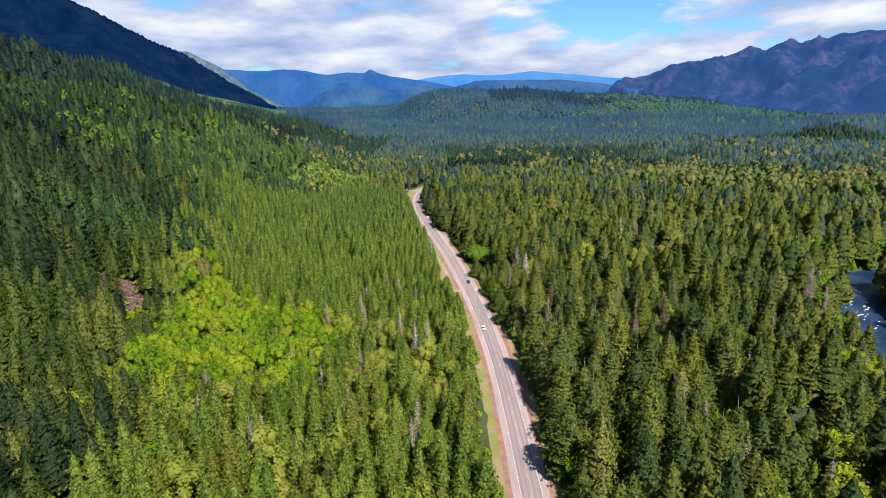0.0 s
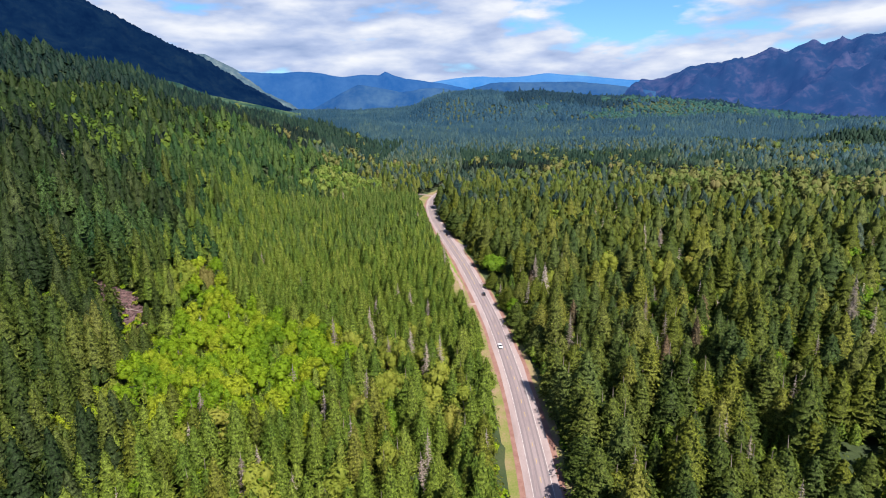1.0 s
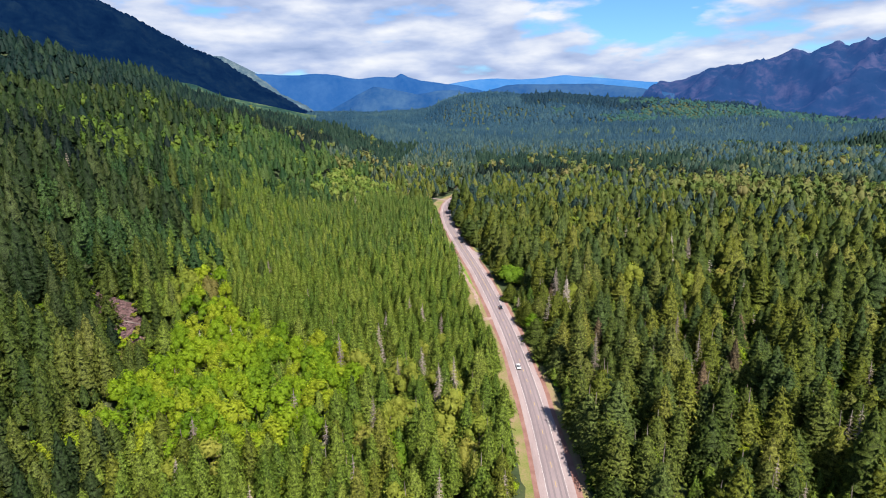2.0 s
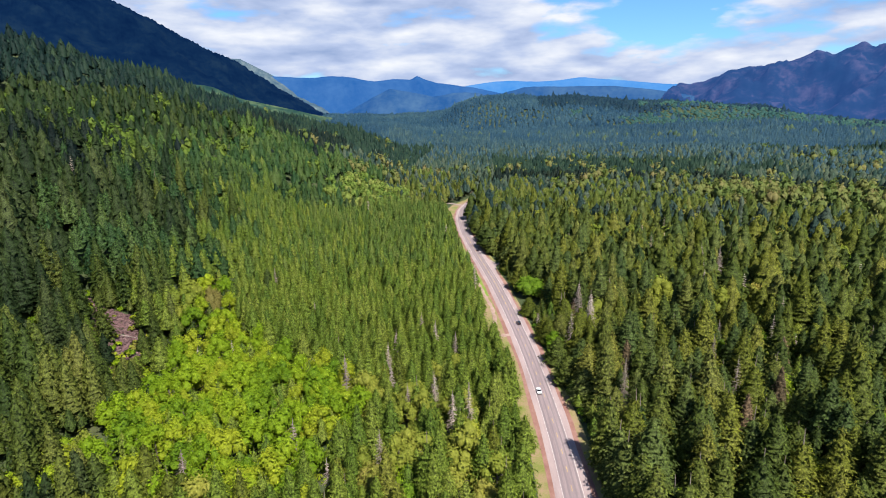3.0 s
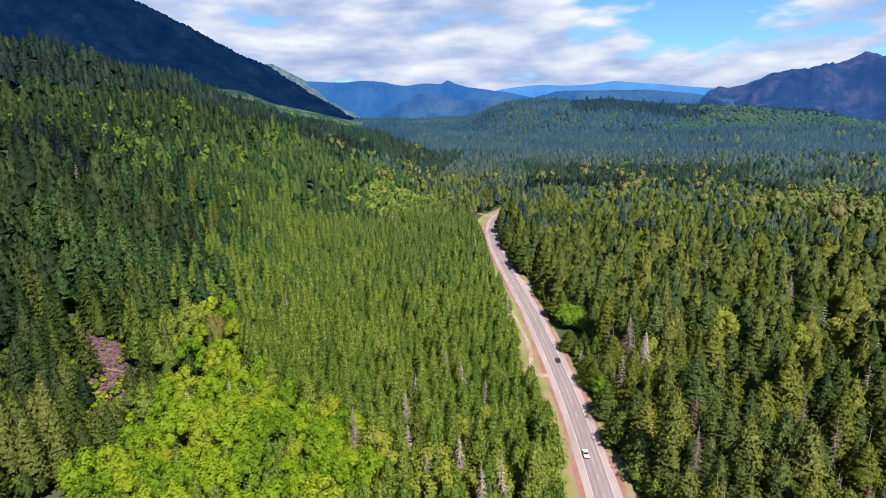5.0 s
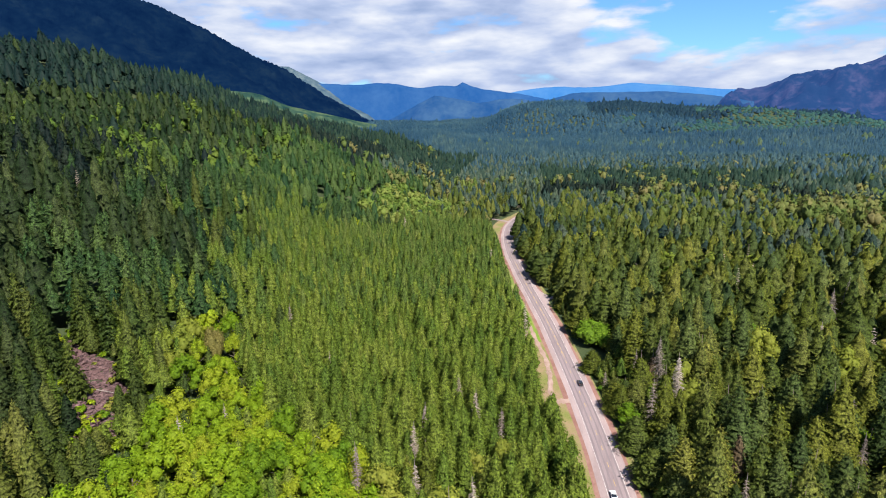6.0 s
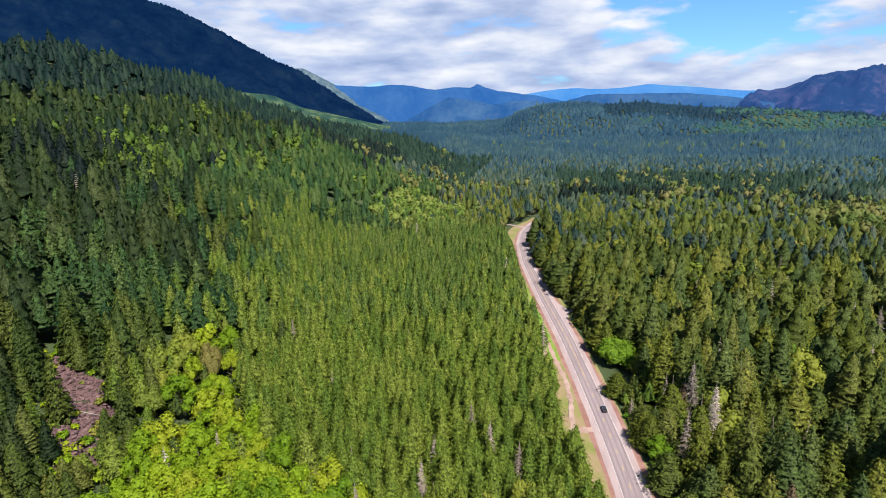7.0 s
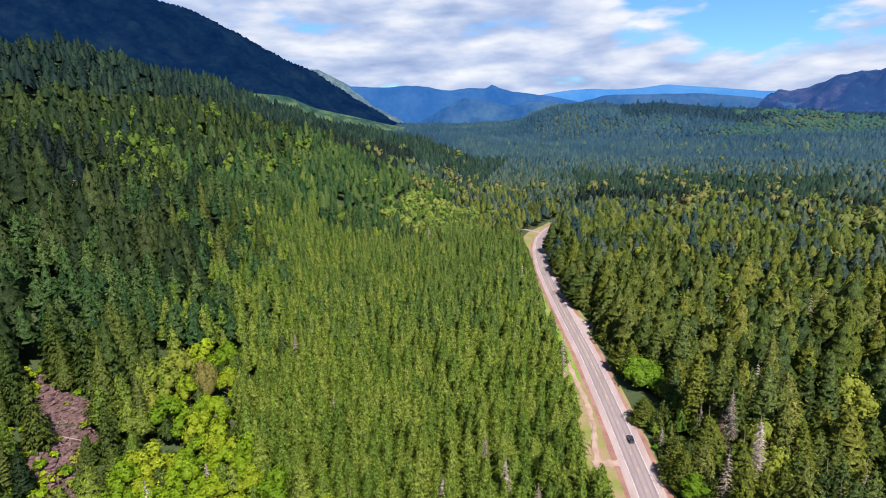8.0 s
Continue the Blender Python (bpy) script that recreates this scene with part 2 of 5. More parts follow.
BARK = surface("bark", [(0.07, 0.05, 0.04), (0.14, 0.11, 0.09), (0.22, 0.19, 0.16)], 0.6, 6.0, bump=0.6)
SNAG = surface("bleached wood", [(0.11, 0.09, 0.08), (0.18, 0.15, 0.135), (0.25, 0.215, 0.20)], 0.5, 5.0, bump=0.4)
SOIL = surface("forest floor", [(0.016, 0.026, 0.008), (0.028, 0.042, 0.013), (0.044, 0.050, 0.019)], 0.06, 0.9, bump=0.5, distance=0.3)
GRASS = surface("verge grass", [(0.075, 0.105, 0.018), (0.115, 0.125, 0.028), (0.155, 0.130, 0.052), (0.185, 0.130, 0.075), (0.195, 0.122, 0.086)], 0.07, 1.6, bump=0.5, distance=0.15)
GRAVEL = surface("red cinder gravel", [(0.135, 0.062, 0.048), (0.175, 0.088, 0.072), (0.215, 0.125, 0.10)], 0.15, 3.0, bump=0.4)
SHOULDER = surface("pale chip-seal shoulder", [(0.185, 0.137, 0.136), (0.225, 0.172, 0.170), (0.265, 0.208, 0.202)], 0.2, 4.0, bump=0.2, stretch=(1, 0.2, 1))
ASPHALT = surface("worn asphalt", [(0.142, 0.108, 0.113), (0.176, 0.136, 0.141), (0.204, 0.160, 0.163)], 0.35, 5.0, bump=0.15, stretch=(1, 0.08, 1))
GREEN_GRASS = surface("lush verge grass", [(0.070, 0.130, 0.012), (0.105, 0.165, 0.016), (0.150, 0.175, 0.030)], 0.09, 1.6, bump=0.5, distance=0.15)
TRACKS = surface("dark wheel track", [(0.126, 0.099, 0.105), (0.156, 0.124, 0.130)], 0.4, 4.0, bump=0.1, stretch=(1, 0.1, 1))
YELLOW = surface("yellow road paint", [(0.30, 0.20, 0.075), (0.40, 0.28, 0.11)], 0.8, 6.0, bump=0.1)
WHITE = surface("white road paint", [(0.34, 0.30, 0.29), (0.46, 0.42, 0.41)], 0.8, 6.0, bump=0.1)
DIRT = surface("pale dirt track", [(0.17, 0.105, 0.082), (0.23, 0.155, 0.128), (0.28, 0.205, 0.175)], 0.2, 2.5, bump=0.4)
SCREE = surface("red-brown talus", [(0.045, 0.024, 0.025), (0.082, 0.044, 0.044), (0.125, 0.072, 0.070)], 0.12, 1.3, bump=0.8, distance=0.4)
ROCK = surface("talus boulder", [(0.022, 0.013, 0.014), (0.068, 0.038, 0.039), (0.165, 0.100, 0.098)], 0.55, 3.0, bump=0.6)
WATER = surface("river water", [(0.004, 0.010, 0.026), (0.010, 0.022, 0.048), (0.022, 0.040, 0.070)], 0.05, 1.0, rough=0.35, bump=0.6, spec=0.10, distance=0.2)
FOAM = surface("white water", [(0.45, 0.48, 0.52), (0.75, 0.78, 0.8)], 0.6, 3.0, bump=0.4)
POLEWOOD = surface("weathered pole wood", [(0.16, 0.12, 0.09), (0.28, 0.22, 0.18)], 0.5, 6.0, bump=0.3)
# haze is emission on each ridge; the first is also darkened for cloud shade
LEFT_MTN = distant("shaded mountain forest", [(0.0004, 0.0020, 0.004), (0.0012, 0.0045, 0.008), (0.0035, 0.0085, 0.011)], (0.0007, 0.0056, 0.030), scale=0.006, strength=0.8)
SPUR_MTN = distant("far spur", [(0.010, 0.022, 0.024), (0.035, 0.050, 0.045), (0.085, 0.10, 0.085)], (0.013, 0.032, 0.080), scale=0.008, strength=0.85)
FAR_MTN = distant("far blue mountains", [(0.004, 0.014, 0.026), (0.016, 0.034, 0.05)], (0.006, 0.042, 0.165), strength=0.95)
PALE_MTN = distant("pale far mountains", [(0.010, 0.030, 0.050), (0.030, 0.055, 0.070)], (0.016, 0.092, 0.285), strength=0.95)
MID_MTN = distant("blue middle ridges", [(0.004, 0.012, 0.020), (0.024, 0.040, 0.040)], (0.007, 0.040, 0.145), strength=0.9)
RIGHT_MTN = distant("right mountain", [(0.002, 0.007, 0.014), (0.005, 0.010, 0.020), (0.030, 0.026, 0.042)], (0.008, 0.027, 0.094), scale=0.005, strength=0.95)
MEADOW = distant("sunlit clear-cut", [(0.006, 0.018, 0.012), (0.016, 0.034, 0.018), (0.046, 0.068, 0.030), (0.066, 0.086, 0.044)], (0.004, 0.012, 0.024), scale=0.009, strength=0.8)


# ---- the lie of the land ----
def smooth(x, a, b):
    t = np.clip((x - a) / (b - a), 0, 1)
    return t * t * (3 - 2 * t)


def waves(x, y, s):
    """Cheap rolling relief, about -1 to 1, at a wavelength of s metres."""
    return (np.sin(x / s * 6.1 + 1.3 + 1.7 * np.sin(y / s * 2.3)) + np.sin(y / s * 5.3 + 0.4 + 1.9 * np.sin(x / s * 2.9 + 2)) + np.sin((x + y) / s * 3.7 + 4)) / 3


ROAD_Y = [-700, -300, 120, 157, 200, 244, 285, 327, 377, 431, 485, 540, 592, 650, 700, 740, 770, 800, 850, 920, 1000]
ROAD_X = [26, 26, 26.4, 26.6, 26.8, 25.8, 23.2, 19.4, 12.4, 4.0, -6.5, -15.5, -23.5, -29.3, -29.8, -25.5, -18, -7, 16, 52, 96]
_yy = np.arange(-700, 1000, 5.0)
_xx = np.interp(_yy, ROAD_Y, ROAD_X)
for _ in range(3):
    _xx[2:-2] = (_xx[:-4] + 2 * _xx[1:-3] + 3 * _xx[2:-2] + 2 * _xx[3:-1] + _xx[4:]) / 9


def road_x(y):
    return np.interp(y, _yy, _xx)


def road_z(y):
    return np.interp(y, [-700, 200, 320, 480, 740, 1300, 2200, 3500, 4900], [0, 0, 2.2, 8, 9, 13, 40, 86, 110])


RIVER = [(170, -800), (170, 0), (182, 120), (206, 190), (232, 250), (254, 300), (273, 343), (288, 372), (312, 388), (360, 396), (450, 400), (600, 408), (800, 420)]


def river_gap(x, y):
    """Distance from the river's middle."""
    best = np.full(np.shape(x), 1e9)
    for (x0, y0), (x1, y1) in zip(RIVER, RIVER[1:]):
        dx, dy = x1 - x0, y1 - y0
        t = np.clip(((x - x0) * dx + (y - y0) * dy) / (dx * dx + dy * dy), 0, 1)
        best = np.minimum(best, np.hypot(x - x0 - t * dx, y - y0 - t * dy))
    return best


HILL_AZ = [-9, -4.9, -2.7, -1, 1.3, 6.8, 12.3, 17.5, 22.5, 24.4, 27.2, 31.6, 35.6, 45, 60]
HILL_UP = [0, 4, 72, 100, 112, 100, 85, 74, 61, 62, 33, 17, 14, 20, 30]


def height(x, y):
    x, y = np.asarray(x, float), np.asarray(y, float)
    z = road_z(y)
    # hillside west of the road, its crest falling away up the valley
    foot = 128 + 10 * waves(x * 0 + 50, y, 260) + 60 * smooth(y, 700, 1500)
    rise = np.clip(-x - foot, 0, None)
    soft = rise * rise / (rise + 22)
    full = 0.43 * soft + 0.32 * np.clip(rise - 290, 0, None)
    crest = np.interp(y, [-600, 300, 700, 840, 935, 1057, 1243, 1476, 1888, 2400, 4900], [215, 205, 184, 172, 160, 135, 103, 70, 30, 8, 4])
    hill = -12 * np.log(np.exp(-full / 12) + np.exp(-crest / 12))
    hill = np.where(rise > 0, np.maximum(hill, 0), 0)
    z = z + hill + 7 * waves(x, y, 190) * smooth(rise, 20, 150)
    # gentle roll of the valley floor away from the road
    away = np.abs(x - road_x(y))
    z = z + 2.5 * waves(x, y, 140) * smooth(away, 25, 90) + 8 * waves(x + 300, y, 700) * smooth(np.hypot(x, y), 700, 1500)
    z = z - 5 * smooth(x - road_x(y), 20, 90) * (1 - smooth(y, 600, 1000))
    # river bed
    z = z - 11 * (1 - smooth(river_gap(x, y), 11, 34))
    # long wooded hill far up the valley
    r, az = np.hypot(x, y), np.degrees(np.arctan2(x, y))
    top = np.interp(az, HILL_AZ, HILL_UP)
    near = np.interp(az, [-9, 0, 20, 40], [2350, 2300, 1900, 1500])
    z = z + top * smooth(r, near, near + 620) * (1 - 0.75 * smooth(r, near + 900, near + 2000)) * (y > 0)
    z = z + 12 * waves(x, y, 420) * smooth(r, near, near + 500) * smooth(az, -6, 0) * (y > 0)
    # the hill falls away behind towards the foot of the eastern mountain, with a low knoll before it
    z = z - 85 * smooth(az, 15, 25) * smooth(r, near + 850, near + 1500) * (y > 0)
    z = z + 42 * np.exp(-((x - 850) / 75) ** 2 - ((y - 1240) / 110) ** 2)
    return z


def grid_mesh(name, xs, ys, zf):
    X, Y = np.meshgrid(xs, ys)
    Z = zf(X, Y)
    v = np.stack([X.ravel(), Y.ravel(), Z.ravel()], 1)
    nx, ny = len(xs), len(ys)
    k = (np.arange(ny - 1)[:, None] * nx + np.arange(nx - 1)[None, :]).ravel()
    return raw_mesh(name, v, np.stack([k, k + 1, k + nx + 1, k + nx], 1), True)


def raw_mesh(name, v, f, shade=False, extra=None, normals=None):
    """A mesh from arrays of vertices and of equal-sided faces; extra: values for each vertex, by name; normals: soft ones."""
    v, f = np.asarray(v, np.float32), np.asarray(f, np.int32)
    shade = shade or normals is not None
    me = bpy.data.meshes.new(name)
    n, k = f.shape
    me.vertices.add(len(v))
    me.vertices.foreach_set("co", v.ravel())
    me.loops.add(n * k)
    me.loops.foreach_set("vertex_index", f.ravel())
    me.polygons.add(n)
    me.polygons.foreach_set("loop_start", np.arange(n, dtype=np.int32) * k)
    me.polygons.foreach_set("use_smooth", np.full(n, shade))
    me.update(calc_edges=True)
    for key, values in (extra or {}).items():
        me.attributes.new(key, "FLOAT", "POINT").data.foreach_set("value", np.asarray(values, np.float32))
    if normals is not None:
        me.normals_split_custom_set_from_vertices(np.asarray(normals, np.float32))
    return me


def facing(V, T, N):
    """Turns each triangle so that its front lies on the side of its soft normal."""
    a, b, c = V[T[:, 0]], V[T[:, 1]], V[T[:, 2]]
    back = (np.cross(b - a, c - a) * N[T].sum(1)).sum(1) < 0
    T = T.copy()
    T[back] = T[back][:, ::-1]
    return T


def outward(V, lift=0.5):
    """Soft normals of a crown round the z axis."""
    n = np.array(V, float)
    n[:, :2] /= np.hypot(n[:, 0], n[:, 1])[:, None] + 0.35
    n[:, 2] = lift
    return n / np.linalg.norm(n, axis=1)[:, None]


def thing(name, me, material, label="", category="", kind="", group=""):
    ob = new(name, me)
    if material:
        me.materials.append(material)
    return tagged(ob, label, category, group, kind)


def part(name, data, material, parent, label=""):
    """Links a bmesh or mesh as one object under a thing or a part."""
    if isinstance(data, bmesh.types.BMesh):
        me = bpy.data.meshes.new(name)
        data.to_mesh(me)
        data.free()
    else:
        me = data
    if material and not me.materials:
        me.materials.append(material)
    ob = new(name, me)
    ob.parent = parent
    return tagged(ob, label)


def graded(a, b, near_a, near_b, step, grow):
    vals, s, p = list(np.arange(near_a, near_b + 0.1, step)), step, near_b
    while p < b:
        s *= grow
        p += s
        vals.append(min(p, b))
    s, p = step, near_a
    while p > a:
        s *= grow
        p -= s
        vals.insert(0, max(p, a))
    return np.unique(np.array(vals))


thing("ground", grid_mesh("ground", graded(-4900, 4900, -420, 380, 11, 1.06), graded(-1500, 4900, 60, 820, 11, 1.05), height), SOIL,
      "mossy dark forest floor of the river valley", "ground", "structure")


# ---- road ----
def ribbon(name, y0, y1, left, right, lift, material, step=5.0, drop=(0, 0)):
    """A strip along the road between two offsets from its centre line; offsets may be functions of y."""
    ys = np.arange(y0, y1 + 0.1, step)
    cx = road_x(ys)
    dx = np.gradient(road_x(ys + 0.01) , ys) if len(ys) > 2 else np.zeros(len(ys))
    nx, ny = 1 / np.sqrt(1 + dx * dx), -dx / np.sqrt(1 + dx * dx)
    l = left(ys) if callable(left) else np.full(len(ys), float(left))
    r = right(ys) if callable(right) else np.full(len(ys), float(right))
    z = road_z(ys) + lift
    a = np.stack([cx + nx * l, ys + ny * l, z + drop[0]], 1)
    b = np.stack([cx + nx * r, ys + ny * r, z + drop[1]], 1)
    v = np.empty((2 * len(ys), 3))
    v[0::2], v[1::2] = a, b
    k = np.arange(len(ys) - 1) * 2
    return raw_mesh(name, v, np.stack([k, k + 1, k + 3, k + 2], 1), True)


road = new("road")
tagged(road, "two-lane asphalt highway with pale worn shoulders through the forest", "road", "", "structure")
verge_l = lambda y: -np.interp(y, [0, 150, 180, 237, 300, 330, 350, 375, 411, 450, 504, 560, 603, 660, 713, 740, 770, 900], [10, 10.5, 10.5, 11, 13.5, 16.5, 17, 15.5, 13.5, 13, 13, 11.5, 11, 14, 22, 20, 12, 10])
verge_r = lambda y: np.interp(y, [0, 250, 330, 460, 480, 520, 900], [12, 11.5, 9.2, 9.0, 11, 9, 9])
part("grass_verge", ribbon("verge", -700, 868, lambda y: verge_l(y) - 3.4, -5.5, 0.10, GRASS, drop=(-0.2, 0.1)), GRASS, road, "yellow-green roadside grass")
part("grass_verge", ribbon("verge", -700, 868, 5.5, lambda y: verge_r(y) + 2.6, 0.10, GRASS, drop=(0.1, -0.2)), GRASS, road, "yellow-green roadside grass")
part("grass_strip", ribbon("strip", 405, 640, verge_l, lambda y: -8.4 - 0.5 * waves(y * 0, y, 40), 0.16, GREEN_GRASS, drop=(-0.12, 0.08)), GREEN_GRASS, road, "lush green roadside grass")
gl = lambda y: -7.6 - 0.7 * waves(y * 0, y, 60)
gr = lambda y: 7.7 + 0.8 * waves(y * 0 + 9, y, 45)
part("gravel_edge", ribbon("gravel", -700, 868, gl, -5.6, 0.22, GRAVEL, drop=(-0.05, 0.03)), GRAVEL, road, "red cinder gravel strip")
part("gravel_edge", ribbon("gravel", -700, 868, 5.6, gr, 0.22, GRAVEL, drop=(0.03, -0.05)), GRAVEL, road, "red cinder gravel strip")
el = lambda y: -5.9 - 0.25 * waves(y * 0, y, 35)
er = lambda y: 5.9 + 0.3 * waves(y * 0 + 4, y, 28) + 4.5 * np.exp(-((y - 472) / 10.0) ** 2)
part("shoulder", ribbon("shoulder", -700, 868, el, -3.5, 0.30, SHOULDER), SHOULDER, road, "pale pinkish chip-seal shoulder")
part("shoulder", ribbon("shoulder", -700, 868, 3.5, er, 0.30, SHOULDER), SHOULDER, road, "pale pinkish chip-seal shoulder")
part("carriageway", ribbon("carriageway", -700, 868, -3.55, 3.55, 0.33, ASPHALT), ASPHALT, road)
for off in (-3.05, -1.35, 0.75, 2.45):
    part("wheel_track", ribbon("track", -700, 868, off, off + 0.62, 0.345, TRACKS), TRACKS, road, "darker polished wheel track")
for off in (-3.48, 3.34):
    part("edge_line", ribbon("edge_line", -700, 868, off, off + 0.14, 0.36, WHITE), WHITE, road, "faded white edge line")
for y in np.arange(60, 700, 10.0):
    part("centre_dash", ribbon("dash", y, y + 3.2, -0.08, 0.10, 0.36, YELLOW, 1.6), YELLOW, road)
part("solid_line", ribbon("solid", 385, 560, 0.2, 0.34, 0.36, YELLOW), YELLOW, road, "solid yellow centre line")


# ---- river ----
def river():
    t = np.linspace(0, len(RIVER) - 1, 160)
    cx, cy = np.interp(t, range(len(RIVER)), [p[0] for p in RIVER]), np.interp(t, range(len(RIVER)), [p[1] for p in RIVER])
    for _ in range(4):
        cx[1:-1], cy[1:-1] = (cx[:-2] + 2 * cx[1:-1] + cx[2:]) / 4, (cy[:-2] + 2 * cy[1:-1] + cy[2:]) / 4
    dx, dy = np.gradient(cx), np.gradient(cy)
    n = np.hypot(dx, dy)
    zs = road_z(cy) - 5 - 9.2
    v = np.concatenate([np.stack([cx - 18 * dy / n, cy + 18 * dx / n, zs], 1), np.stack([cx + 18 * dy / n, cy - 18 * dx / n, zs], 1)])
    k, m = np.arange(len(t) - 1), len(t)
    ob = thing("river", raw_mesh("river", v, np.stack([k, k + m, k + m + 1, k + 1], 1), True), WATER, "dark blue river with white riffles between wooded banks", "river", "structure")
    g = np.random.default_rng(4)
    V, T = [], []
    for i in range(22):
        a, w = g.uniform(0, 1), g.uniform(-10, 8)
        px, py = 248 + 24 * a + 0.7 * w, 304 + 40 * a - 0.5 * w + g.uniform(-6, 6)
        L, W, q = g.uniform(0.6, 2.6), g.uniform(0.12, 0.45), len(V)
        zz = float(road_z(py)) - 14.2
        for c in range(6):
            b = 6.283 * c / 6
            u, r = L * math.cos(b), W * math.sin(b) * g.uniform(0.6, 1.3)
            V.append((px + 0.85 * u - 0.5 * r, py + 0.5 * u + 0.85 * r, zz + 0.05))
        V.append((px, py, zz + g.uniform(0.15, 0.4)))
        T.extend([(q + c, q + (c + 1) % 6, q + 6) for c in range(6)])
    part("white_water", raw_mesh("white_water", V, T, True), FOAM, ob, "white riffles over shallow stones")


river()


# ---- mountains ----
def mountain(name, az0, az1, near, far, profile, material, label, rough_amp, seed, base=-30, steps=(150, 26), power=1.2, crowns=0.0):
    """A ridge from its foot to its crest, cut by gullies, standing on the valley floor."""
    az = np.linspace(az0, az1, steps[0])
    s = np.linspace(0, 1.25, steps[1])
    A, S = np.meshgrid(az, s)
    up = np.interp(A, [p[0] for p in profile], [p[1] for p in profile])
    Rr = near + (far - near) * S
    top = np.tan(np.radians(up)) * far + 122
    shape = np.where(S <= 1, S ** power, 1 - 1.6 * (S - 1))
    X, Y = Rr * np.sin(np.radians(A)), Rr * np.cos(np.radians(A))
    Z = base + (top - base) * shape
    for i in range(X.shape[0]):
        for j in range(X.shape[1]):
            q = Vector((X[i, j] / 330 + seed, Y[i, j] / 330, 0.3))
            d = noise.ridged_multi_fractal(q, 0.9, 2.1, 5, 1.0, 2.0) - 1.0
            amp = rough_amp * (min(1, S[i, j] * 2) if S[i, j] < 0.8 else 0.22 + 0.78 * max(0, 1 - (S[i, j] - 0.8) / 0.2) if S[i, j] <= 1 else 0.22)
            Z[i, j] += d * amp
    Z += np.random.default_rng(int(seed)).uniform(-1, 1, Z.shape) * crowns * (S > 0.7)
    v = np.stack([X.ravel(), Y.ravel(), Z.ravel()], 1)
    nx, ny = steps
    k = (np.arange(ny - 1)[:, None] * nx + np.arange(nx - 1)[None, :]).ravel()
    return thing(name, raw_mesh(name, v, np.stack([k, k + 1, k + nx + 1, k + nx], 1), True), material, label, "mountain", "structure")


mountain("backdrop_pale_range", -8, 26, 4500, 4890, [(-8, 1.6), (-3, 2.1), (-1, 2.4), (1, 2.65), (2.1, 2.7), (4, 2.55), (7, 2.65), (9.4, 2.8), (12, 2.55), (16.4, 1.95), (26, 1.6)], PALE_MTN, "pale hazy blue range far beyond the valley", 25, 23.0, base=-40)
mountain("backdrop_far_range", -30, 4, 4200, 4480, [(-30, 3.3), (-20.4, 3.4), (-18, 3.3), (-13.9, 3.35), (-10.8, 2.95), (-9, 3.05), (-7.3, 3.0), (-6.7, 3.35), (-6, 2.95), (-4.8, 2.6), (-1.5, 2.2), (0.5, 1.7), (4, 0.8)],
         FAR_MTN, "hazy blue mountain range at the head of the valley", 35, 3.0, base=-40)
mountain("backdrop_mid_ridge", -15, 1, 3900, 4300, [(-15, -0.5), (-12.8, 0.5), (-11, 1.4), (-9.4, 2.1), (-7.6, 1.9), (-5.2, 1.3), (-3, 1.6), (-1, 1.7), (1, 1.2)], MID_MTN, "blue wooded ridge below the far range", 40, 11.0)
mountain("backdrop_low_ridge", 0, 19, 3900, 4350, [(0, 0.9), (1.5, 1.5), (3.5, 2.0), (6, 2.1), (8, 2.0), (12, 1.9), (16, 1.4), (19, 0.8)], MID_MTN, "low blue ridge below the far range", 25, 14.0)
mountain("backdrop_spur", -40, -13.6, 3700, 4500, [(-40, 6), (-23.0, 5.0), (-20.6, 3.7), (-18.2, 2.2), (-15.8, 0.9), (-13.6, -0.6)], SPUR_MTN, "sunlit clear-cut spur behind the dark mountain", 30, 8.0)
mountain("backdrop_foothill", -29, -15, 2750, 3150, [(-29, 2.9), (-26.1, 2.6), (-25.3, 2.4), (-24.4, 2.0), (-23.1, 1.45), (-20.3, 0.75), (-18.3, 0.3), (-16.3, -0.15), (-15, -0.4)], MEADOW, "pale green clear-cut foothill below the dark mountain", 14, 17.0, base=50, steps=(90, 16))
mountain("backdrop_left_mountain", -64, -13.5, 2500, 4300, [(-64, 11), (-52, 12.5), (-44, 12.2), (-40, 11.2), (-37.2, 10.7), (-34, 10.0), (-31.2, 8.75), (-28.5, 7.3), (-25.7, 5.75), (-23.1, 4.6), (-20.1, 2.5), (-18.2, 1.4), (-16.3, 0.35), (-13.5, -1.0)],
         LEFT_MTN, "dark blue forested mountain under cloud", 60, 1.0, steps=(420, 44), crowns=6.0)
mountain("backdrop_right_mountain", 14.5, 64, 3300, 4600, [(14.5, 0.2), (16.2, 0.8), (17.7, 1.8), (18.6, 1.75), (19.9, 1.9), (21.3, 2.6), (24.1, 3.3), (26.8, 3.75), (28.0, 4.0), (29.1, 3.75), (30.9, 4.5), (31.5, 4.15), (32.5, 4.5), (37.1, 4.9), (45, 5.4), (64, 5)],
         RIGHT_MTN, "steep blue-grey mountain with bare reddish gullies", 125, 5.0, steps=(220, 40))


# ---- trees: crown shapes ----
rng = np.random.default_rng(7)


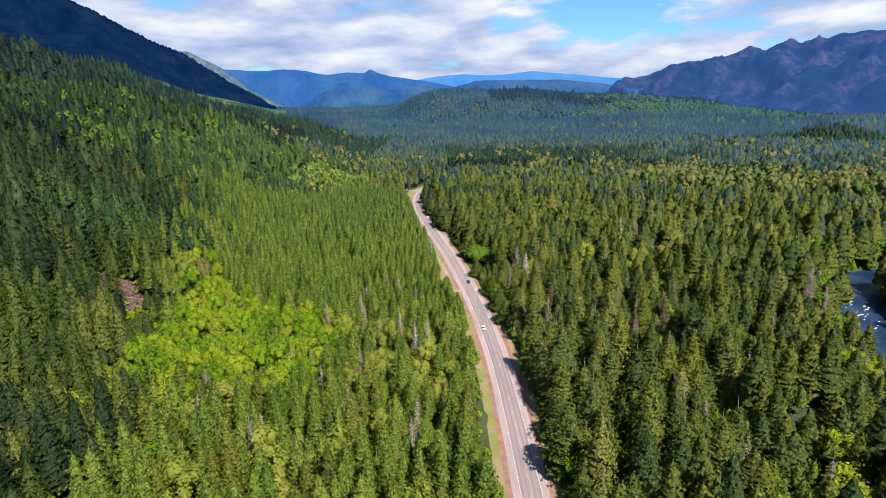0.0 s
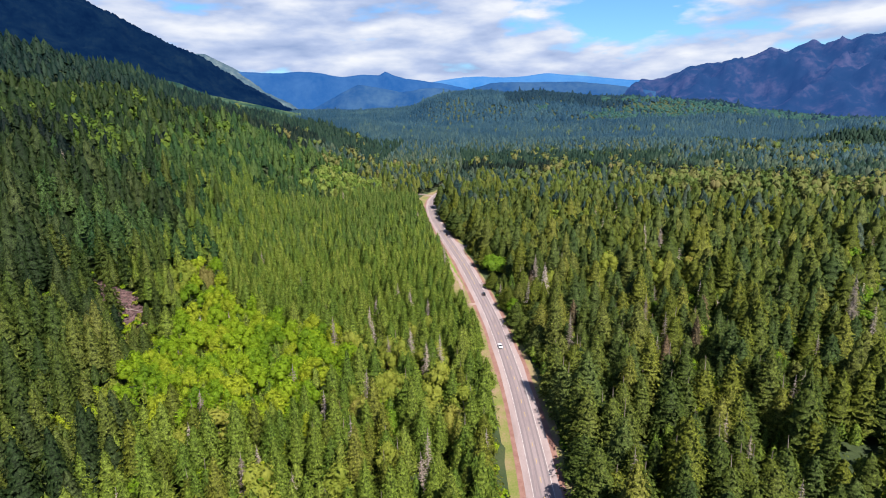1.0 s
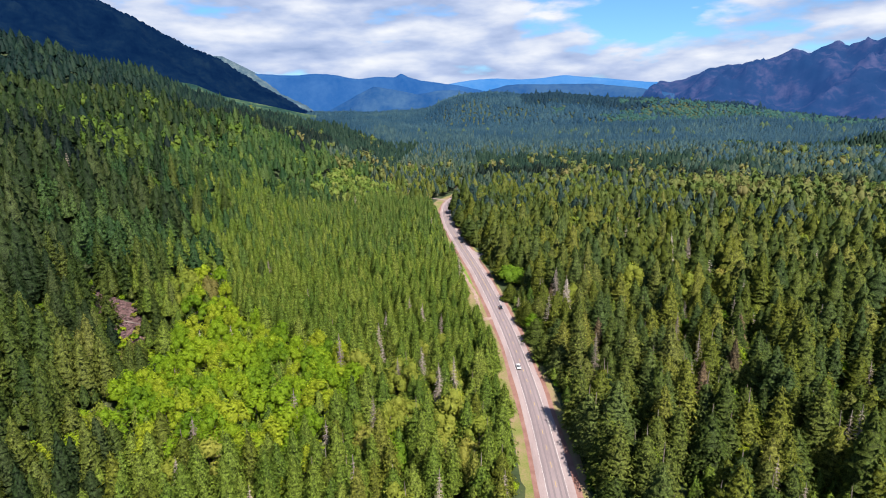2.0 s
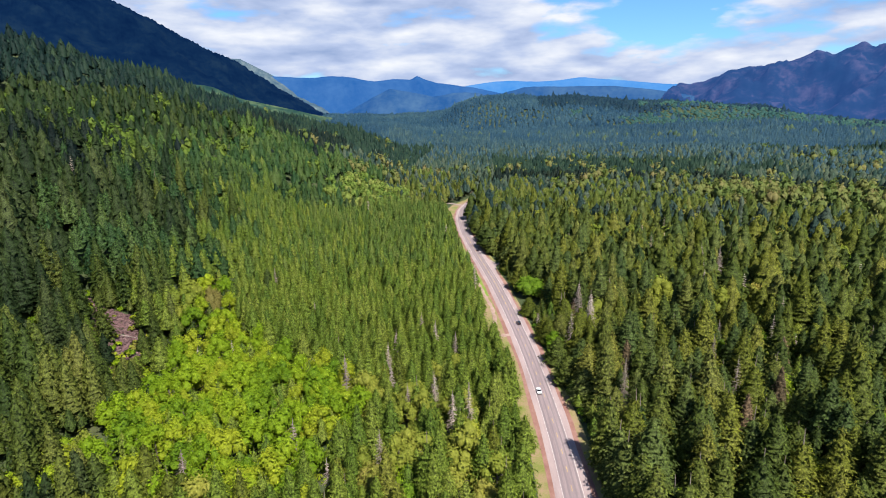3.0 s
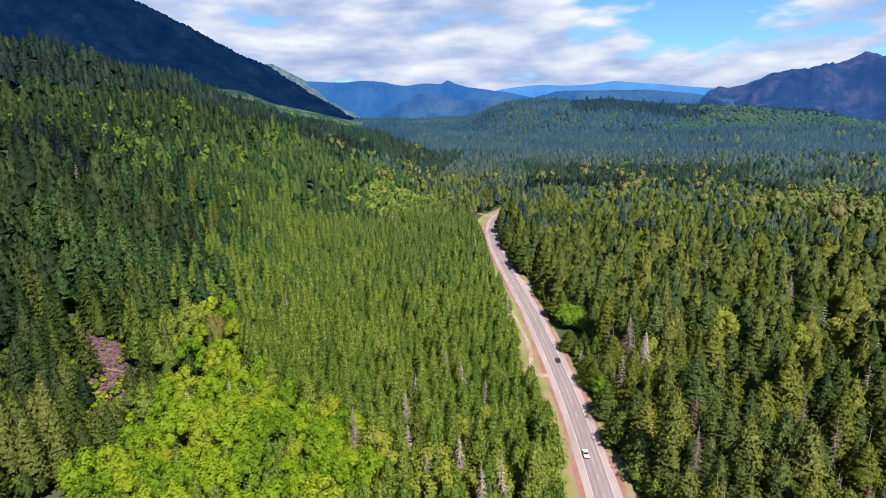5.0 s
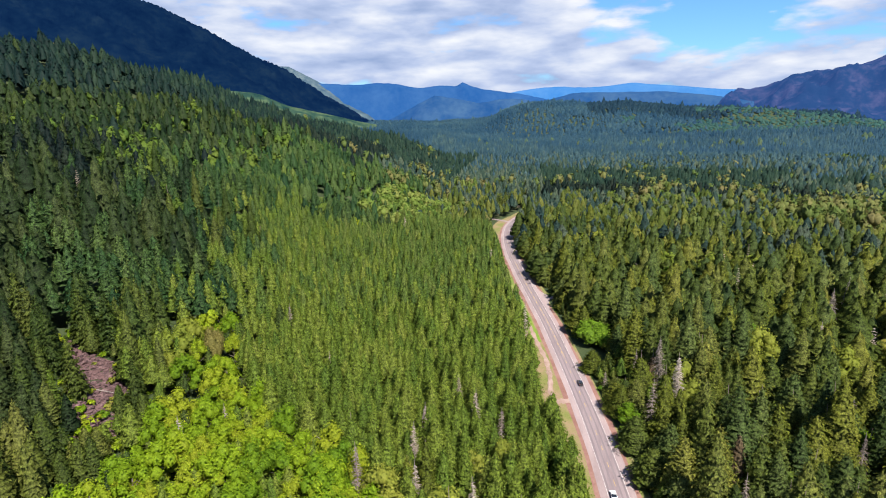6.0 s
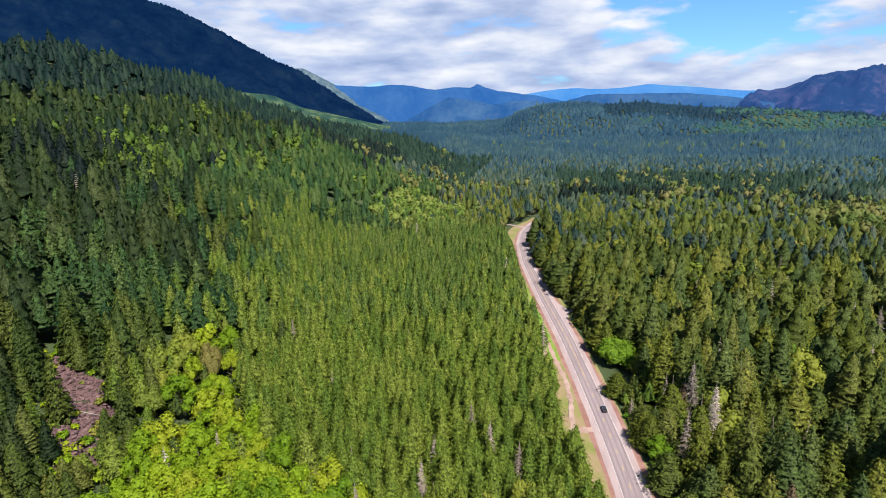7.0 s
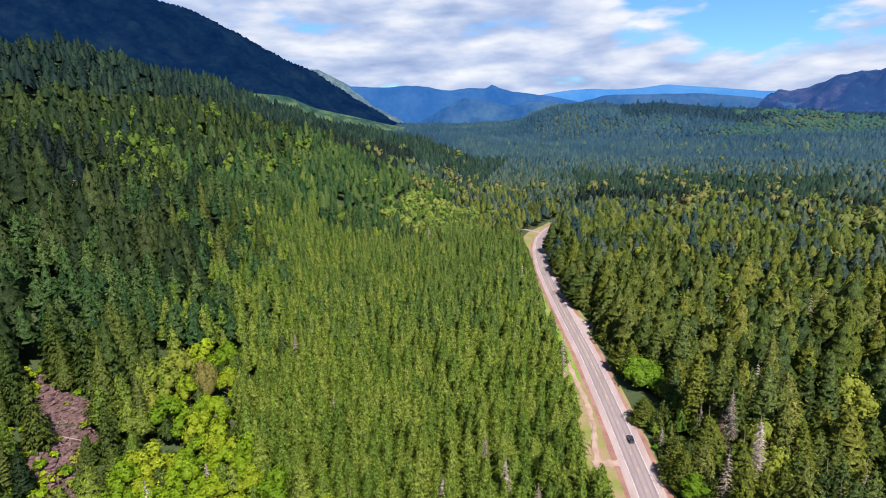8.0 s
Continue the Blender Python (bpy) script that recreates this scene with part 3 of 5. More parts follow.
def fronds(levels, arms, tall, low, wide, droop, taper, seed, top_round=0.0, tufts=4, size=0.9, ragged=0.25):
    """Needles of a conifer: boughs in whorls round the stem, each set with small pointed tufts out to its end."""
    g = np.random.default_rng(seed)
    f = np.clip((np.arange(levels) + g.uniform(-0.3, 0.3, levels)) / levels, 0, 0.985)
    r = wide * ((1 - f) ** taper * (1 - top_round) + top_round * np.sqrt(1 - f * f)) + 0.22
    r *= np.minimum(1, 0.62 + 3.2 * f)
    count = np.maximum(4, np.round(arms * (0.35 + 0.65 * r / wide))).astype(int)
    F, R = np.repeat(f, count), np.repeat(r, count)
    A = np.concatenate([g.uniform(0, 6.28) + 6.283 * np.arange(c) / c for c in count]) + g.uniform(-0.35, 0.35, len(F))
    R = R * g.uniform(1 - ragged, 1 + 0.7 * ragged, len(F))
    Z = tall * (low + (1 - low) * F) + g.uniform(-0.5, 0.5, len(F)) * tall * (1 - low) / levels
    fall = droop * g.uniform(0.4, 1.7, len(F))
    n = len(F) * tufts
    F, R, A, Z, fall = (np.repeat(q, tufts) for q in (F, R, A, Z, fall))
    u = np.tile((np.arange(tufts) + 0.5) / tufts, n // tufts)
    u = np.clip(0.66 + 0.34 * u + g.uniform(-0.08, 0.08, n), 0.5, 1.0)
    side = g.uniform(-1, 1, n)
    a = A + 0.20 * side
    p = np.stack([u * R * np.cos(a), u * R * np.sin(a), Z - fall * R * u * u + g.uniform(-0.25, 0.25, n)], 1)
    way = A + 0.75 * side
    L = size * g.uniform(0.65, 1.35, n) * np.clip(0.55 + 0.12 * R, 0.6, 1.15)
    d = np.stack([np.cos(way), np.sin(way), -(0.45 + fall * u * 1.6 + g.uniform(-0.35, 0.75, n))], 1)
    d /= np.linalg.norm(d, axis=1)[:, None]
    t = np.stack([-np.sin(way), np.cos(way), g.uniform(-0.45, 0.45, n)], 1)
    t /= np.linalg.norm(t, axis=1)[:, None]
    w = (0.40 * L)[:, None]
    V = np.stack([p + t * w, p - t * w, p + d * L[:, None]], 1).reshape(-1, 3)
    # tone rises outward and upward, imitating light on the ends of the boughs
    depth_tone = np.clip(0.35 + 0.4 * u + g.uniform(-0.3, 0.3, n) + 0.2 * F, 0, 1)
    Y = np.stack([depth_tone * 0.8, depth_tone * 0.8, depth_tone], 1).ravel()
    T = np.arange(3 * n).reshape(-1, 3)
    tip = np.array([(0.25 * math.cos(k * 2.09), 0.25 * math.sin(k * 2.09), tall * 0.93) for k in range(3)] + [(0, 0, tall * 1.01)])
    T = np.concatenate([T, [(3 * n + k, 3 * n + (k + 1) % 3, 3 * n + 3) for k in range(3)]])
    V = np.concatenate([V, tip])
    N = outward(V)
    N[:3 * n] += np.repeat(g.normal(size=(n, 3)) * 0.24, 3, 0)
    N /= np.linalg.norm(N, axis=1)[:, None]
    return V, facing(V, T, N), np.concatenate([Y, [0.6, 0.6, 0.6, 0.9]]), N


def leafy(lobes, per, wide, tall, low, size, seed, solid=False, core=0.15, lobe=0.24):
    """A broad crown: overlapping bunches of leaf tufts set out over several boughs."""
    g = np.random.default_rng(seed)
    V, T, Y, N = [], [], [], []
    for i in range(lobes):
        a = 2.4 * i + g.uniform(-0.3, 0.3)
        q = g.uniform(0.05, 1) ** 0.5
        rad = wide * (0.60 - lobe) * q
        zc = tall * (low + (1 - low) * (0.30 + 0.55 * (1 - q) + g.uniform(-0.06, 0.10)))
        c = np.array([rad * math.cos(a), rad * math.sin(a), zc])
        R = np.array([wide * lobe, wide * lobe, (tall * (1 - low)) * lobe]) * g.uniform(0.75, 1.2)
        if solid:
            bm = bmesh.new()
            bmesh.ops.create_icosphere(bm, subdivisions=1, radius=1)
            k = len(V)
            V.extend([c + np.array(v.co) * R * g.uniform(0.60, 0.80) for v in bm.verts])
            T.extend([tuple(k + v.index for v in f.verts) for f in bm.faces])
            # inner lobes get a darker tone, as shade within the crown
            Y.extend([core] * len(bm.verts))
            N.extend([np.array(v.co) + np.array([0, 0, 0.3]) for v in bm.verts])
            bm.free()
        for j in range(per):
            d = g.normal(size=3)
            d /= np.linalg.norm(d)
            if d[2] < -0.45:
                d[2] *= -1
            p = c + d * R * g.uniform(0.72, 1.08)
            n = d + g.normal(size=3) * 0.55 + np.array([0, 0, 0.35])
            n /= np.linalg.norm(n)
            t = np.cross(n, g.normal(size=3))
            t /= np.linalg.norm(t)
            b = np.cross(n, t)
            s = size * g.uniform(0.7, 1.35)
            k = len(V)
            V.extend([p - t * s * 0.55 - b * s * 0.4, p + t * s * 0.6 - b * s * 0.3 - n * 0.1 * s, p + b * s * 0.7 + n * 0.05 * s])
            T.append((k, k + 1, k + 2))
            Y.extend([g.uniform(0.35, 0.9)] * 3)
            N.extend([d + g.normal(size=3) * 0.2 + np.array([0, 0, 0.3])] * 3)
    V, T, N = np.array(V), np.array(T), np.array(N)
    N /= np.linalg.norm(N, axis=1)[:, None]
    return V, facing(V, T, N), np.array(Y), N


def tiers(n, sides, tall, low, wide, seed):
    """A far conifer: a few ragged skirts, one over the other."""
    g = np.random.default_rng(seed)
    V, T = [], []
    for i in range(n):
        f0 = i / n
        zt = tall * (low + (1 - low) * min(1, (i + 1.55) / n))
        zb = tall * (low + (1 - low) * f0)
        r = wide * (1 - 0.82 * f0)
        k = len(V)
        V.append((0, 0, min(zt, tall)))
        a0 = g.uniform(0, 6)
        for s in range(sides):
            rr = r * (g.uniform(0.6, 0.8) if s % 2 else g.uniform(0.95, 1.2))
            V.append((rr * math.cos(a0 + 6.283 * s / sides), rr * math.sin(a0 + 6.283 * s / sides), zb + g.uniform(-0.5, 0.5) + (0.7 if s % 2 else -0.4)))
        for s in range(sides):
            T.append((k, k + 1 + s, k + 1 + (s + 1) % sides))
    V, T = np.array(V), np.array(T)
    return V, facing(V, T, outward(V)), np.full(len(V), 0.45), outward(V)


def bare(levels, arms, tall, wide, seed):
    """Dead boughs: thin drooping sticks, two-sided wedges."""
    g = np.random.default_rng(seed)
    V, T = [], []
    for i in range(levels):
        f = i / levels
        z = tall * (0.25 + 0.72 * f)
        for k in range(arms):
            a = g.uniform(0, 6.28)
            L = wide * (1 - f) ** 0.7 * g.uniform(0.4, 1.15) + 0.3
            d = np.array([math.cos(a), math.sin(a), -g.uniform(0.05, 0.55)])
            p0 = np.array([0, 0, z])
            p1 = p0 + d * L
            s = np.array([-math.sin(a), math.cos(a), 0]) * 0.13
            u = np.array([0, 0, 0.14])
            k0 = len(V)
            V.extend([p0 + s, p0 - s, p0 + u, p1])
            T.extend([(k0, k0 + 1, k0 + 3), (k0 + 1, k0 + 2, k0 + 3), (k0 + 2, k0, k0 + 3)])
            for q in range(2):
                m = p0 + d * L * g.uniform(0.4, 0.8)
                tip = m + (d * 0.4 + s * 9 * (1 if q else -1) + np.array([0, 0, -0.25])) * L * 0.33
                k0 = len(V)
                V.extend([m + u * 0.8, m - u * 0.8, tip])
                T.append((k0, k0 + 1, k0 + 2))
    return np.array(V), np.array(T), np.full(len(V), 0.7), None


def stem(tall, r0, r1, sides=6, limbs=0, spread=3.0, seed=0, fork=0.4):
    """A tapered, slightly crooked trunk, with limbs for a broad tree."""
    g = np.random.default_rng(seed)
    V, T = [], []

    def tube(a, b, ra, rb, n):
        k = len(V)
        d = (b - a) / np.linalg.norm(b - a)
        t = np.cross(d, [0.3, 1, 0.2])
        t /= np.linalg.norm(t)
        w = np.cross(d, t)
        for p, r in ((a, ra), (b, rb)):
            for s in range(n):
                V.append(p + r * (math.cos(6.283 * s / n) * t + math.sin(6.283 * s / n) * w))
        for s in range(n):
            q = (s + 1) % n
            T.extend([(k + s, k + q, k + n + q), (k + s, k + n + q, k + n + s)])

    cur, m = np.array([0, 0, -0.6]), 3
    for i in range(m):
        nxt = np.array([g.uniform(-0.15, 0.15), g.uniform(-0.15, 0.15), tall * (i + 1) / m])
        tube(cur, nxt, r0 + (r1 - r0) * i / m, r0 + (r1 - r0) * (i + 1) / m, sides)
        cur = nxt
    for i in range(limbs):
        a = 2.4 * i + g.uniform(-0.3, 0.3)
        z = tall * (fork + 0.5 * i / max(1, limbs))
        tube(np.array([0, 0, z]), np.array([spread * math.cos(a), spread * math.sin(a), z + tall * 0.3]), r0 * 0.45, r0 * 0.12, 4)
    return np.array(V), np.array(T)


def scatter(shape_list, pos, size, girth, turn, pick, g):
    """All copies of the shapes, joined into one set of arrays."""
    Vs, Ts, Ys, Cs, Ns, n0 = [], [], [], [], [], 0
    for i, (V, T, Y, N) in enumerate(shape_list):
        m = pick == i
        if not m.any():
            continue
        p, s, w, a = pos[m], size[m], girth[m], turn[m]
        c, si = np.cos(a)[:, None], np.sin(a)[:, None]
        x, y, z = V[:, 0][None], V[:, 1][None], V[:, 2][None]
        out = np.empty((len(p), len(V), 3), np.float32)
        out[..., 0] = p[:, 0:1] + w[:, None] * (c * x - si * y)
        out[..., 1] = p[:, 1:2] + w[:, None] * (si * x + c * y)
        out[..., 2] = p[:, 2:3] + s[:, None] * z
        if N is not None:
            soft = np.empty((len(p), len(V), 3), np.float32)
            soft[..., 0], soft[..., 1], soft[..., 2] = c * N[:, 0] - si * N[:, 1], si * N[:, 0] + c * N[:, 1], N[:, 2]
            Ns.append(soft.reshape(-1, 3))
        t = T[None] + (np.arange(len(p)) * len(V))[:, None, None] + n0
        Vs.append(out.reshape(-1, 3))
        Ts.append(t.reshape(-1, 3))
        Ys.append(np.tile(Y, len(p)))
        Cs.append(np.repeat(g.uniform(0, 1, len(p)), len(V)))
        n0 += len(p) * len(V)
    c = np.concatenate(Cs)
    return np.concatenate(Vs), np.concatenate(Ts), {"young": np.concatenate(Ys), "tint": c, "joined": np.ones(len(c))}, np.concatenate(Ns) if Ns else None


def body(tall, low, wide, taper, seed, top_round=0.0, rings=5, sides=8):
    """The dense inner mass of a conifer's crown: a ragged cone."""
    g = np.random.default_rng(seed)
    V, T, Y = [], [], []
    for i in range(rings):
        f = i / rings
        r = wide * ((1 - f) ** taper * (1 - top_round) + top_round * math.sqrt(1 - f * f)) * (0.75 if i == 0 else 1.0)
        for s in range(sides):
            a = 6.283 * (s + 0.5 * (i % 2)) / sides + g.uniform(-0.2, 0.2)
            rr = r * g.uniform(0.72, 1.18)
            V.append((rr * math.cos(a), rr * math.sin(a), tall * (low + (1 - low) * (f + g.uniform(-0.35, 0.35) / rings))))
            Y.append(g.uniform(0.35, 0.75))
    V.append((0, 0, tall * 0.985))
    Y.append(0.75)
    for i in range(rings):
        for s in range(sides):
            q = (s + 1) % sides
            a, b = i * sides + s, i * sides + q
            if i == rings - 1:
                T.append((a, b, len(V) - 1))
            elif i % 2:
                T.extend([(a, b, b + sides), (a, b + sides, a + sides)])
            else:
                T.extend([(a, b, a + sides), (b, b + sides, a + sides)])
    V, T = np.array(V), np.array(T)
    return V, facing(V, T, outward(V)), np.array(Y), outward(V)


def layers(tall, low, wide, taper, seed, top_round=0.0, tiers_of=12, sides=9, depth=0.20):
    """The inner mass of a conifer's crown as ragged drooping whorls: each whorl's lip stands out over the hollow below it."""
    g = np.random.default_rng(seed + 900)
    rings = 2 * tiers_of
    V, Y, N = [], [], []
    lobes = g.uniform(0.78, 1.18, (tiers_of, sides))
    shift = g.uniform(-0.9, 0.9, (tiers_of, sides))
    for i in range(rings):
        f = i / rings
        out = i % 2 == 0
        r = wide * ((1 - f) ** taper * (1 - top_round) + top_round * math.sqrt(1 - f * f)) * (0.8 if i == 0 else 1.0)
        for s in range(sides):
            a = 6.283 * (s + 0.5 * (i // 2 % 2)) / sides + g.uniform(-0.2, 0.2)
            rr = r * lobes[i // 2, s] * (1.0 if out else 1 - depth)
            V.append((rr * math.cos(a), rr * math.sin(a), tall * (low + (1 - low) * (f + (shift[i // 2, s] * min(1, i) + g.uniform(-0.2, 0.2)) / rings))))
            # lips paler, hollows dark: shade painted between the whorls
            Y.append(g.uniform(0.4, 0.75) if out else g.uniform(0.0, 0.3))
            N.append((math.cos(a), math.sin(a), 0.75 if out else 0.25))
    V.append((0, 0, tall * 0.985))
    Y.append(0.8)
    N.append((0, 0, 1))
    T = []
    for i in range(rings):
        for s in range(sides):
            q = (s + 1) % sides
            a, b = i * sides + s, i * sides + q
            T.extend([(a, b, len(V) - 1)] if i == rings - 1 else [(a, b, b + sides), (a, b + sides, a + sides)])
    V, T, N = np.array(V), np.array(T), np.array(N)
    N /= np.linalg.norm(N, axis=1)[:, None]
    return V, facing(V, T, outward(V)), np.array(Y), N


def cored(sprays, body, depth_tone=0.7):
    """Sprays round a dense inner body, whose painted tone is scaled to set how dark it looks."""
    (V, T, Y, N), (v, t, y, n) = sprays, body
    return np.concatenate([V, v]), np.concatenate([T, t + len(V)]), np.concatenate([Y, y * depth_tone]), np.concatenate([N, n])


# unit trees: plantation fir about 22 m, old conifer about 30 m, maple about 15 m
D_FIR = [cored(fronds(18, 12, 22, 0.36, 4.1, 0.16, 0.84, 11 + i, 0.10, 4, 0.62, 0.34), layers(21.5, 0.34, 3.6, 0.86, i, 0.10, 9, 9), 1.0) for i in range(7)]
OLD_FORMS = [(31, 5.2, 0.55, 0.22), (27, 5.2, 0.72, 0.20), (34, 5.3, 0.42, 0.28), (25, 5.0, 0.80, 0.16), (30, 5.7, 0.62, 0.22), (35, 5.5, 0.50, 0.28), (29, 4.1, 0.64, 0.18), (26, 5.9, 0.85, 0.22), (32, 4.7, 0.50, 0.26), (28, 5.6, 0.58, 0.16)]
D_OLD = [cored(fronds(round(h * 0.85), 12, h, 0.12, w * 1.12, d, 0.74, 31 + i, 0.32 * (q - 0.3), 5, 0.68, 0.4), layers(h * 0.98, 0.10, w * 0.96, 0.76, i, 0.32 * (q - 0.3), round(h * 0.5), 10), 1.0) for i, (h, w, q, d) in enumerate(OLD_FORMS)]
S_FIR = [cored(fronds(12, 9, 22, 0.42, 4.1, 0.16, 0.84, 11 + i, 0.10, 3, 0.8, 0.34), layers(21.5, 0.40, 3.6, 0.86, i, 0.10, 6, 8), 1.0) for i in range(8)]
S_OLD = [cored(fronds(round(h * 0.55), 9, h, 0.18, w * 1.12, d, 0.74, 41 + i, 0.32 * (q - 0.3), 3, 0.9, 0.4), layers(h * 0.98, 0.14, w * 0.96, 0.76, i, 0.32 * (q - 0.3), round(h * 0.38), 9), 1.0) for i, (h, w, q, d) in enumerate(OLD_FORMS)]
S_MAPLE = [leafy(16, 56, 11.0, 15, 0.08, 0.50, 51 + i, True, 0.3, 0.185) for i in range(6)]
S_DRY = [bare(14, 8, 21, 2.7, 71 + i) for i in range(4)]
S_BUSH = [leafy(4, 18, 5.0, 3.4, 0.0, 0.85, 81 + i) for i in range(4)]
M_FIR = [cored(fronds(9, 7, 22, 0.46, 4.2, 0.20, 0.82, 111 + i, 0.12, 1, 1.15, 0.34), layers(21.4, 0.42, 3.4, 0.84, i, 0.12, 5, 7, 0.30), 0.9) for i in range(8)]
M_OLD = [cored(fronds(9, 7, h, 0.26, w * 1.1, d, 0.72, 131 + i, 0.32 * (q - 0.3), 1, 1.4, 0.4), layers(h * 0.97, 0.20, w * 0.97, 0.74, i, 0.32 * (q - 0.3), 6, 8), 1.0) for i, (h, w, q, d) in enumerate(OLD_FORMS)]
M_LEAF = [leafy(9, 16, 8.5, 13, 0.15, 1.0, 151 + i, True, 0.4) for i in range(5)]
F_FIR = [cored(fronds(4, 4, 19 + 2.5 * (i % 4), 0.50, 3.9 + 0.3 * (i % 3), 0.22, 0.70, 171 + i, 0.10 + 0.1 * (i % 3), 1, 2.0), body(18.8 + 2.5 * (i % 4), 0.40, 3.5, 0.72, i, 0.2 + 0.1 * (i % 3), 3, 6), 0.9) for i in range(10)]
F_LEAF = [leafy(5, 8, 8.4, 13, 0.0, 1.5, 191 + i, True, 0.6, 0.27) for i in range(5)]
G_FIR = [body(17 + 2.2 * (i % 5), 0.30, 4.3, 0.70, 181 + i, 0.15 + 0.15 * (i % 3), 2, 5) for i in range(10)]
G_LEAF = [leafy(3, 5, 9.0, 12 + i, 0.0, 2.2, 241 + i, True, 0.7, 0.32) for i in range(5)]
X_FIR = [tiers(1, 6, 17 + 2.0 * (i % 4), 0.05, 4.9, 211 + i) for i in range(8)]
X_LEAF = [body(12, 0.0, 6.0, 0.4, 215 + i, 0.9, 2, 5) for i in range(4)]
Z_FIR = [tiers(1, 5, 14 + 2.0 * (i % 3), 0.02, 8.4, 221 + i) for i in range(6)]
T_FIR, T_OLD, T_MAPLE, T_DRY = stem(21, 0.28, 0.05), stem(29, 0.42, 0.06), stem(9, 0.30, 0.12, 6, 7, 3.2, 3), stem(21.5, 0.30, 0.07, seed=5)


def inside(x, y, poly):
    """Which points lie in a polygon of the plan."""
    hit = np.zeros(len(x), bool)
    for (x0, y0), (x1, y1) in zip(poly, poly[1:] + poly[:1]):
        c = (y0 > y) != (y1 > y)
        hit ^= c & (x < (x1 - x0) * (y - y0) / ((y1 - y0) or 1e-9) + x0)
    return hit


MAPLES = [(-175, 374), (-162, 378), (-132, 333), (-100, 300), (-64, 283), (-50, 262), (-48, 232), (-62, 210), (-75, 198), (-105, 200), (-128, 205), (-140, 215), (-152, 232), (-146, 262), (-146, 285), (-155, 314)]
MAPLE_STRIP = [(-160, 212), (-152, 240), (-140, 240), (-122, 190), (-112, 165), (-135, 165)]
ALDERS = [(-32, 285), (-12, 278), (0, 232), (4, 205), (-8, 188), (-24, 198), (-36, 238)]
MIXED = [(-115, 145), (-55, 160), (-55, 200), (-110, 198)]
TALUS = [(-214, 326), (-203, 323), (-181, 325), (-172, 308), (-168, 298), (-161, 288), (-158, 276), (-163, 271), (-172, 280), (-181, 287), (-190, 294), (-191, 300), (-201, 310)]
KEPT_CLEAR = [(-24, 281, 4), (-14, 288, 4), (-38, 213, 5), (-27, 203, 5), (-44, 220, 4), (-2, 206, 4), (139, 442, 5), (51, 331, 3), (48, 350, 3), (26.5, 405, 10), (33, 397, 8), (25, 393, 9), (26, 382, 7), (2, 352.7, 2), (-158, 357, 5), (-154, 272, 5), (-161, 300, 4), (-152, 256, 4), (-166, 305, 4)]
OCHRE_BELT = [(225, 735), (300, 770), (400, 735), (560, 640), (600, 560), (470, 540), (400, 600), (300, 640), (240, 680)]
TAN_CLUMP = [(95, 790), (110, 880), (160, 960), (190, 930), (160, 830), (130, 770)]
LIME_CLUMP = [(165, 800), (190, 850), (235, 960), (265, 950), (230, 850), (195, 790)]
HEAD_CLUMP = [(-330, 1750), (-280, 2050), (-60, 2050), (-20, 1560), (-120, 1500)]
LOW_SHRUBS = [(-176, 300), (-160, 255), (-148, 246), (-142, 262), (-150, 292), (-162, 312)]
OPEN_WOOD = [(-190, 660), (-120, 670), (-92, 700), (-88, 790), (-140, 860), (-190, 850), (-200, 760)]


def lattice(x0, x1, y0, y1, step, g):
    X, Y = np.meshgrid(np.arange(x0, x1, step), np.arange(y0, y1, step))
    x, y = X.ravel() + g.uniform(-0.42, 0.42, X.size) * step, Y.ravel() + g.uniform(-0.42, 0.42, X.size) * step
    return x, y


def clear_of(x, y):
    off = x - road_x(y)
    on_road = (y < 862) & (off > verge_l(y) - 3.2) & (off < verge_r(y) + 1.0)
    wet = (river_gap(x, y) < 14)
    taken = on_road | wet | inside(x, y, TALUS)
    for cx, cy, r in KEPT_CLEAR:
        taken |= np.hypot(x - cx, y - cy) < r
    return ~taken


def river_x(y):
    return np.interp(y, [p[1] for p in RIVER], [p[0] for p in RIVER])


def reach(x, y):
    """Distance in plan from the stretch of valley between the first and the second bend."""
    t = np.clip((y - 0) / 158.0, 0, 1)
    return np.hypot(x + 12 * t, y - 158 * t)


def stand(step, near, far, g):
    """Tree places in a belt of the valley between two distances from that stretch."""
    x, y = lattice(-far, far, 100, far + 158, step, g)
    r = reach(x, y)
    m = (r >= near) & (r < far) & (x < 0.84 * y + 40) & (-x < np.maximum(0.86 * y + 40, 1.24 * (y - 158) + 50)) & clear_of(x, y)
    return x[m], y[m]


def kinds(x, y, g):
    """0 fir plantation, 1 old mixed conifer, 2 maple, 3 alder, 4 dead, 5 conifer coloured dark, mainly for shade."""
    k = np.where(x > road_x(np.minimum(y, 990)), 1, 0)
    k = np.where(x + 22 * waves(x, y, 70) + g.uniform(-35, 35, len(x)) < np.interp(y, [150, 380, 480, 700], [-150, -170, -215, -250]), 1, k)
    k = np.where((y > 640 + 70 * waves(x, y * 0, 130)) & (waves(x, y, 240) > -0.5), 1, k)
    k = np.where((x < -95) & (y < 270) & (waves(x, y, 90) > -0.45), 1, k)
    # dark kind in long strips over the valley, standing in for cloud shadow
    cloud_band = waves(x * 0.45 + 40, y, 420) + 0.35 * waves(x, y, 150)
    k = np.where((y > 620) & (cloud_band > 0.12) & (np.abs(x + 60) > 70), 5, k)
    # patches of the dark kind imitate shade on the hillside
    shade_patch = 0.72 * np.exp(-((x + 310) / 70) ** 2 - ((y - 450) / 85) ** 2) + 0.9 * np.exp(-((x + 235) / 38) ** 2 - ((y - 425) / 38) ** 2) + 0.3 * waves(x + 70, y, 90)
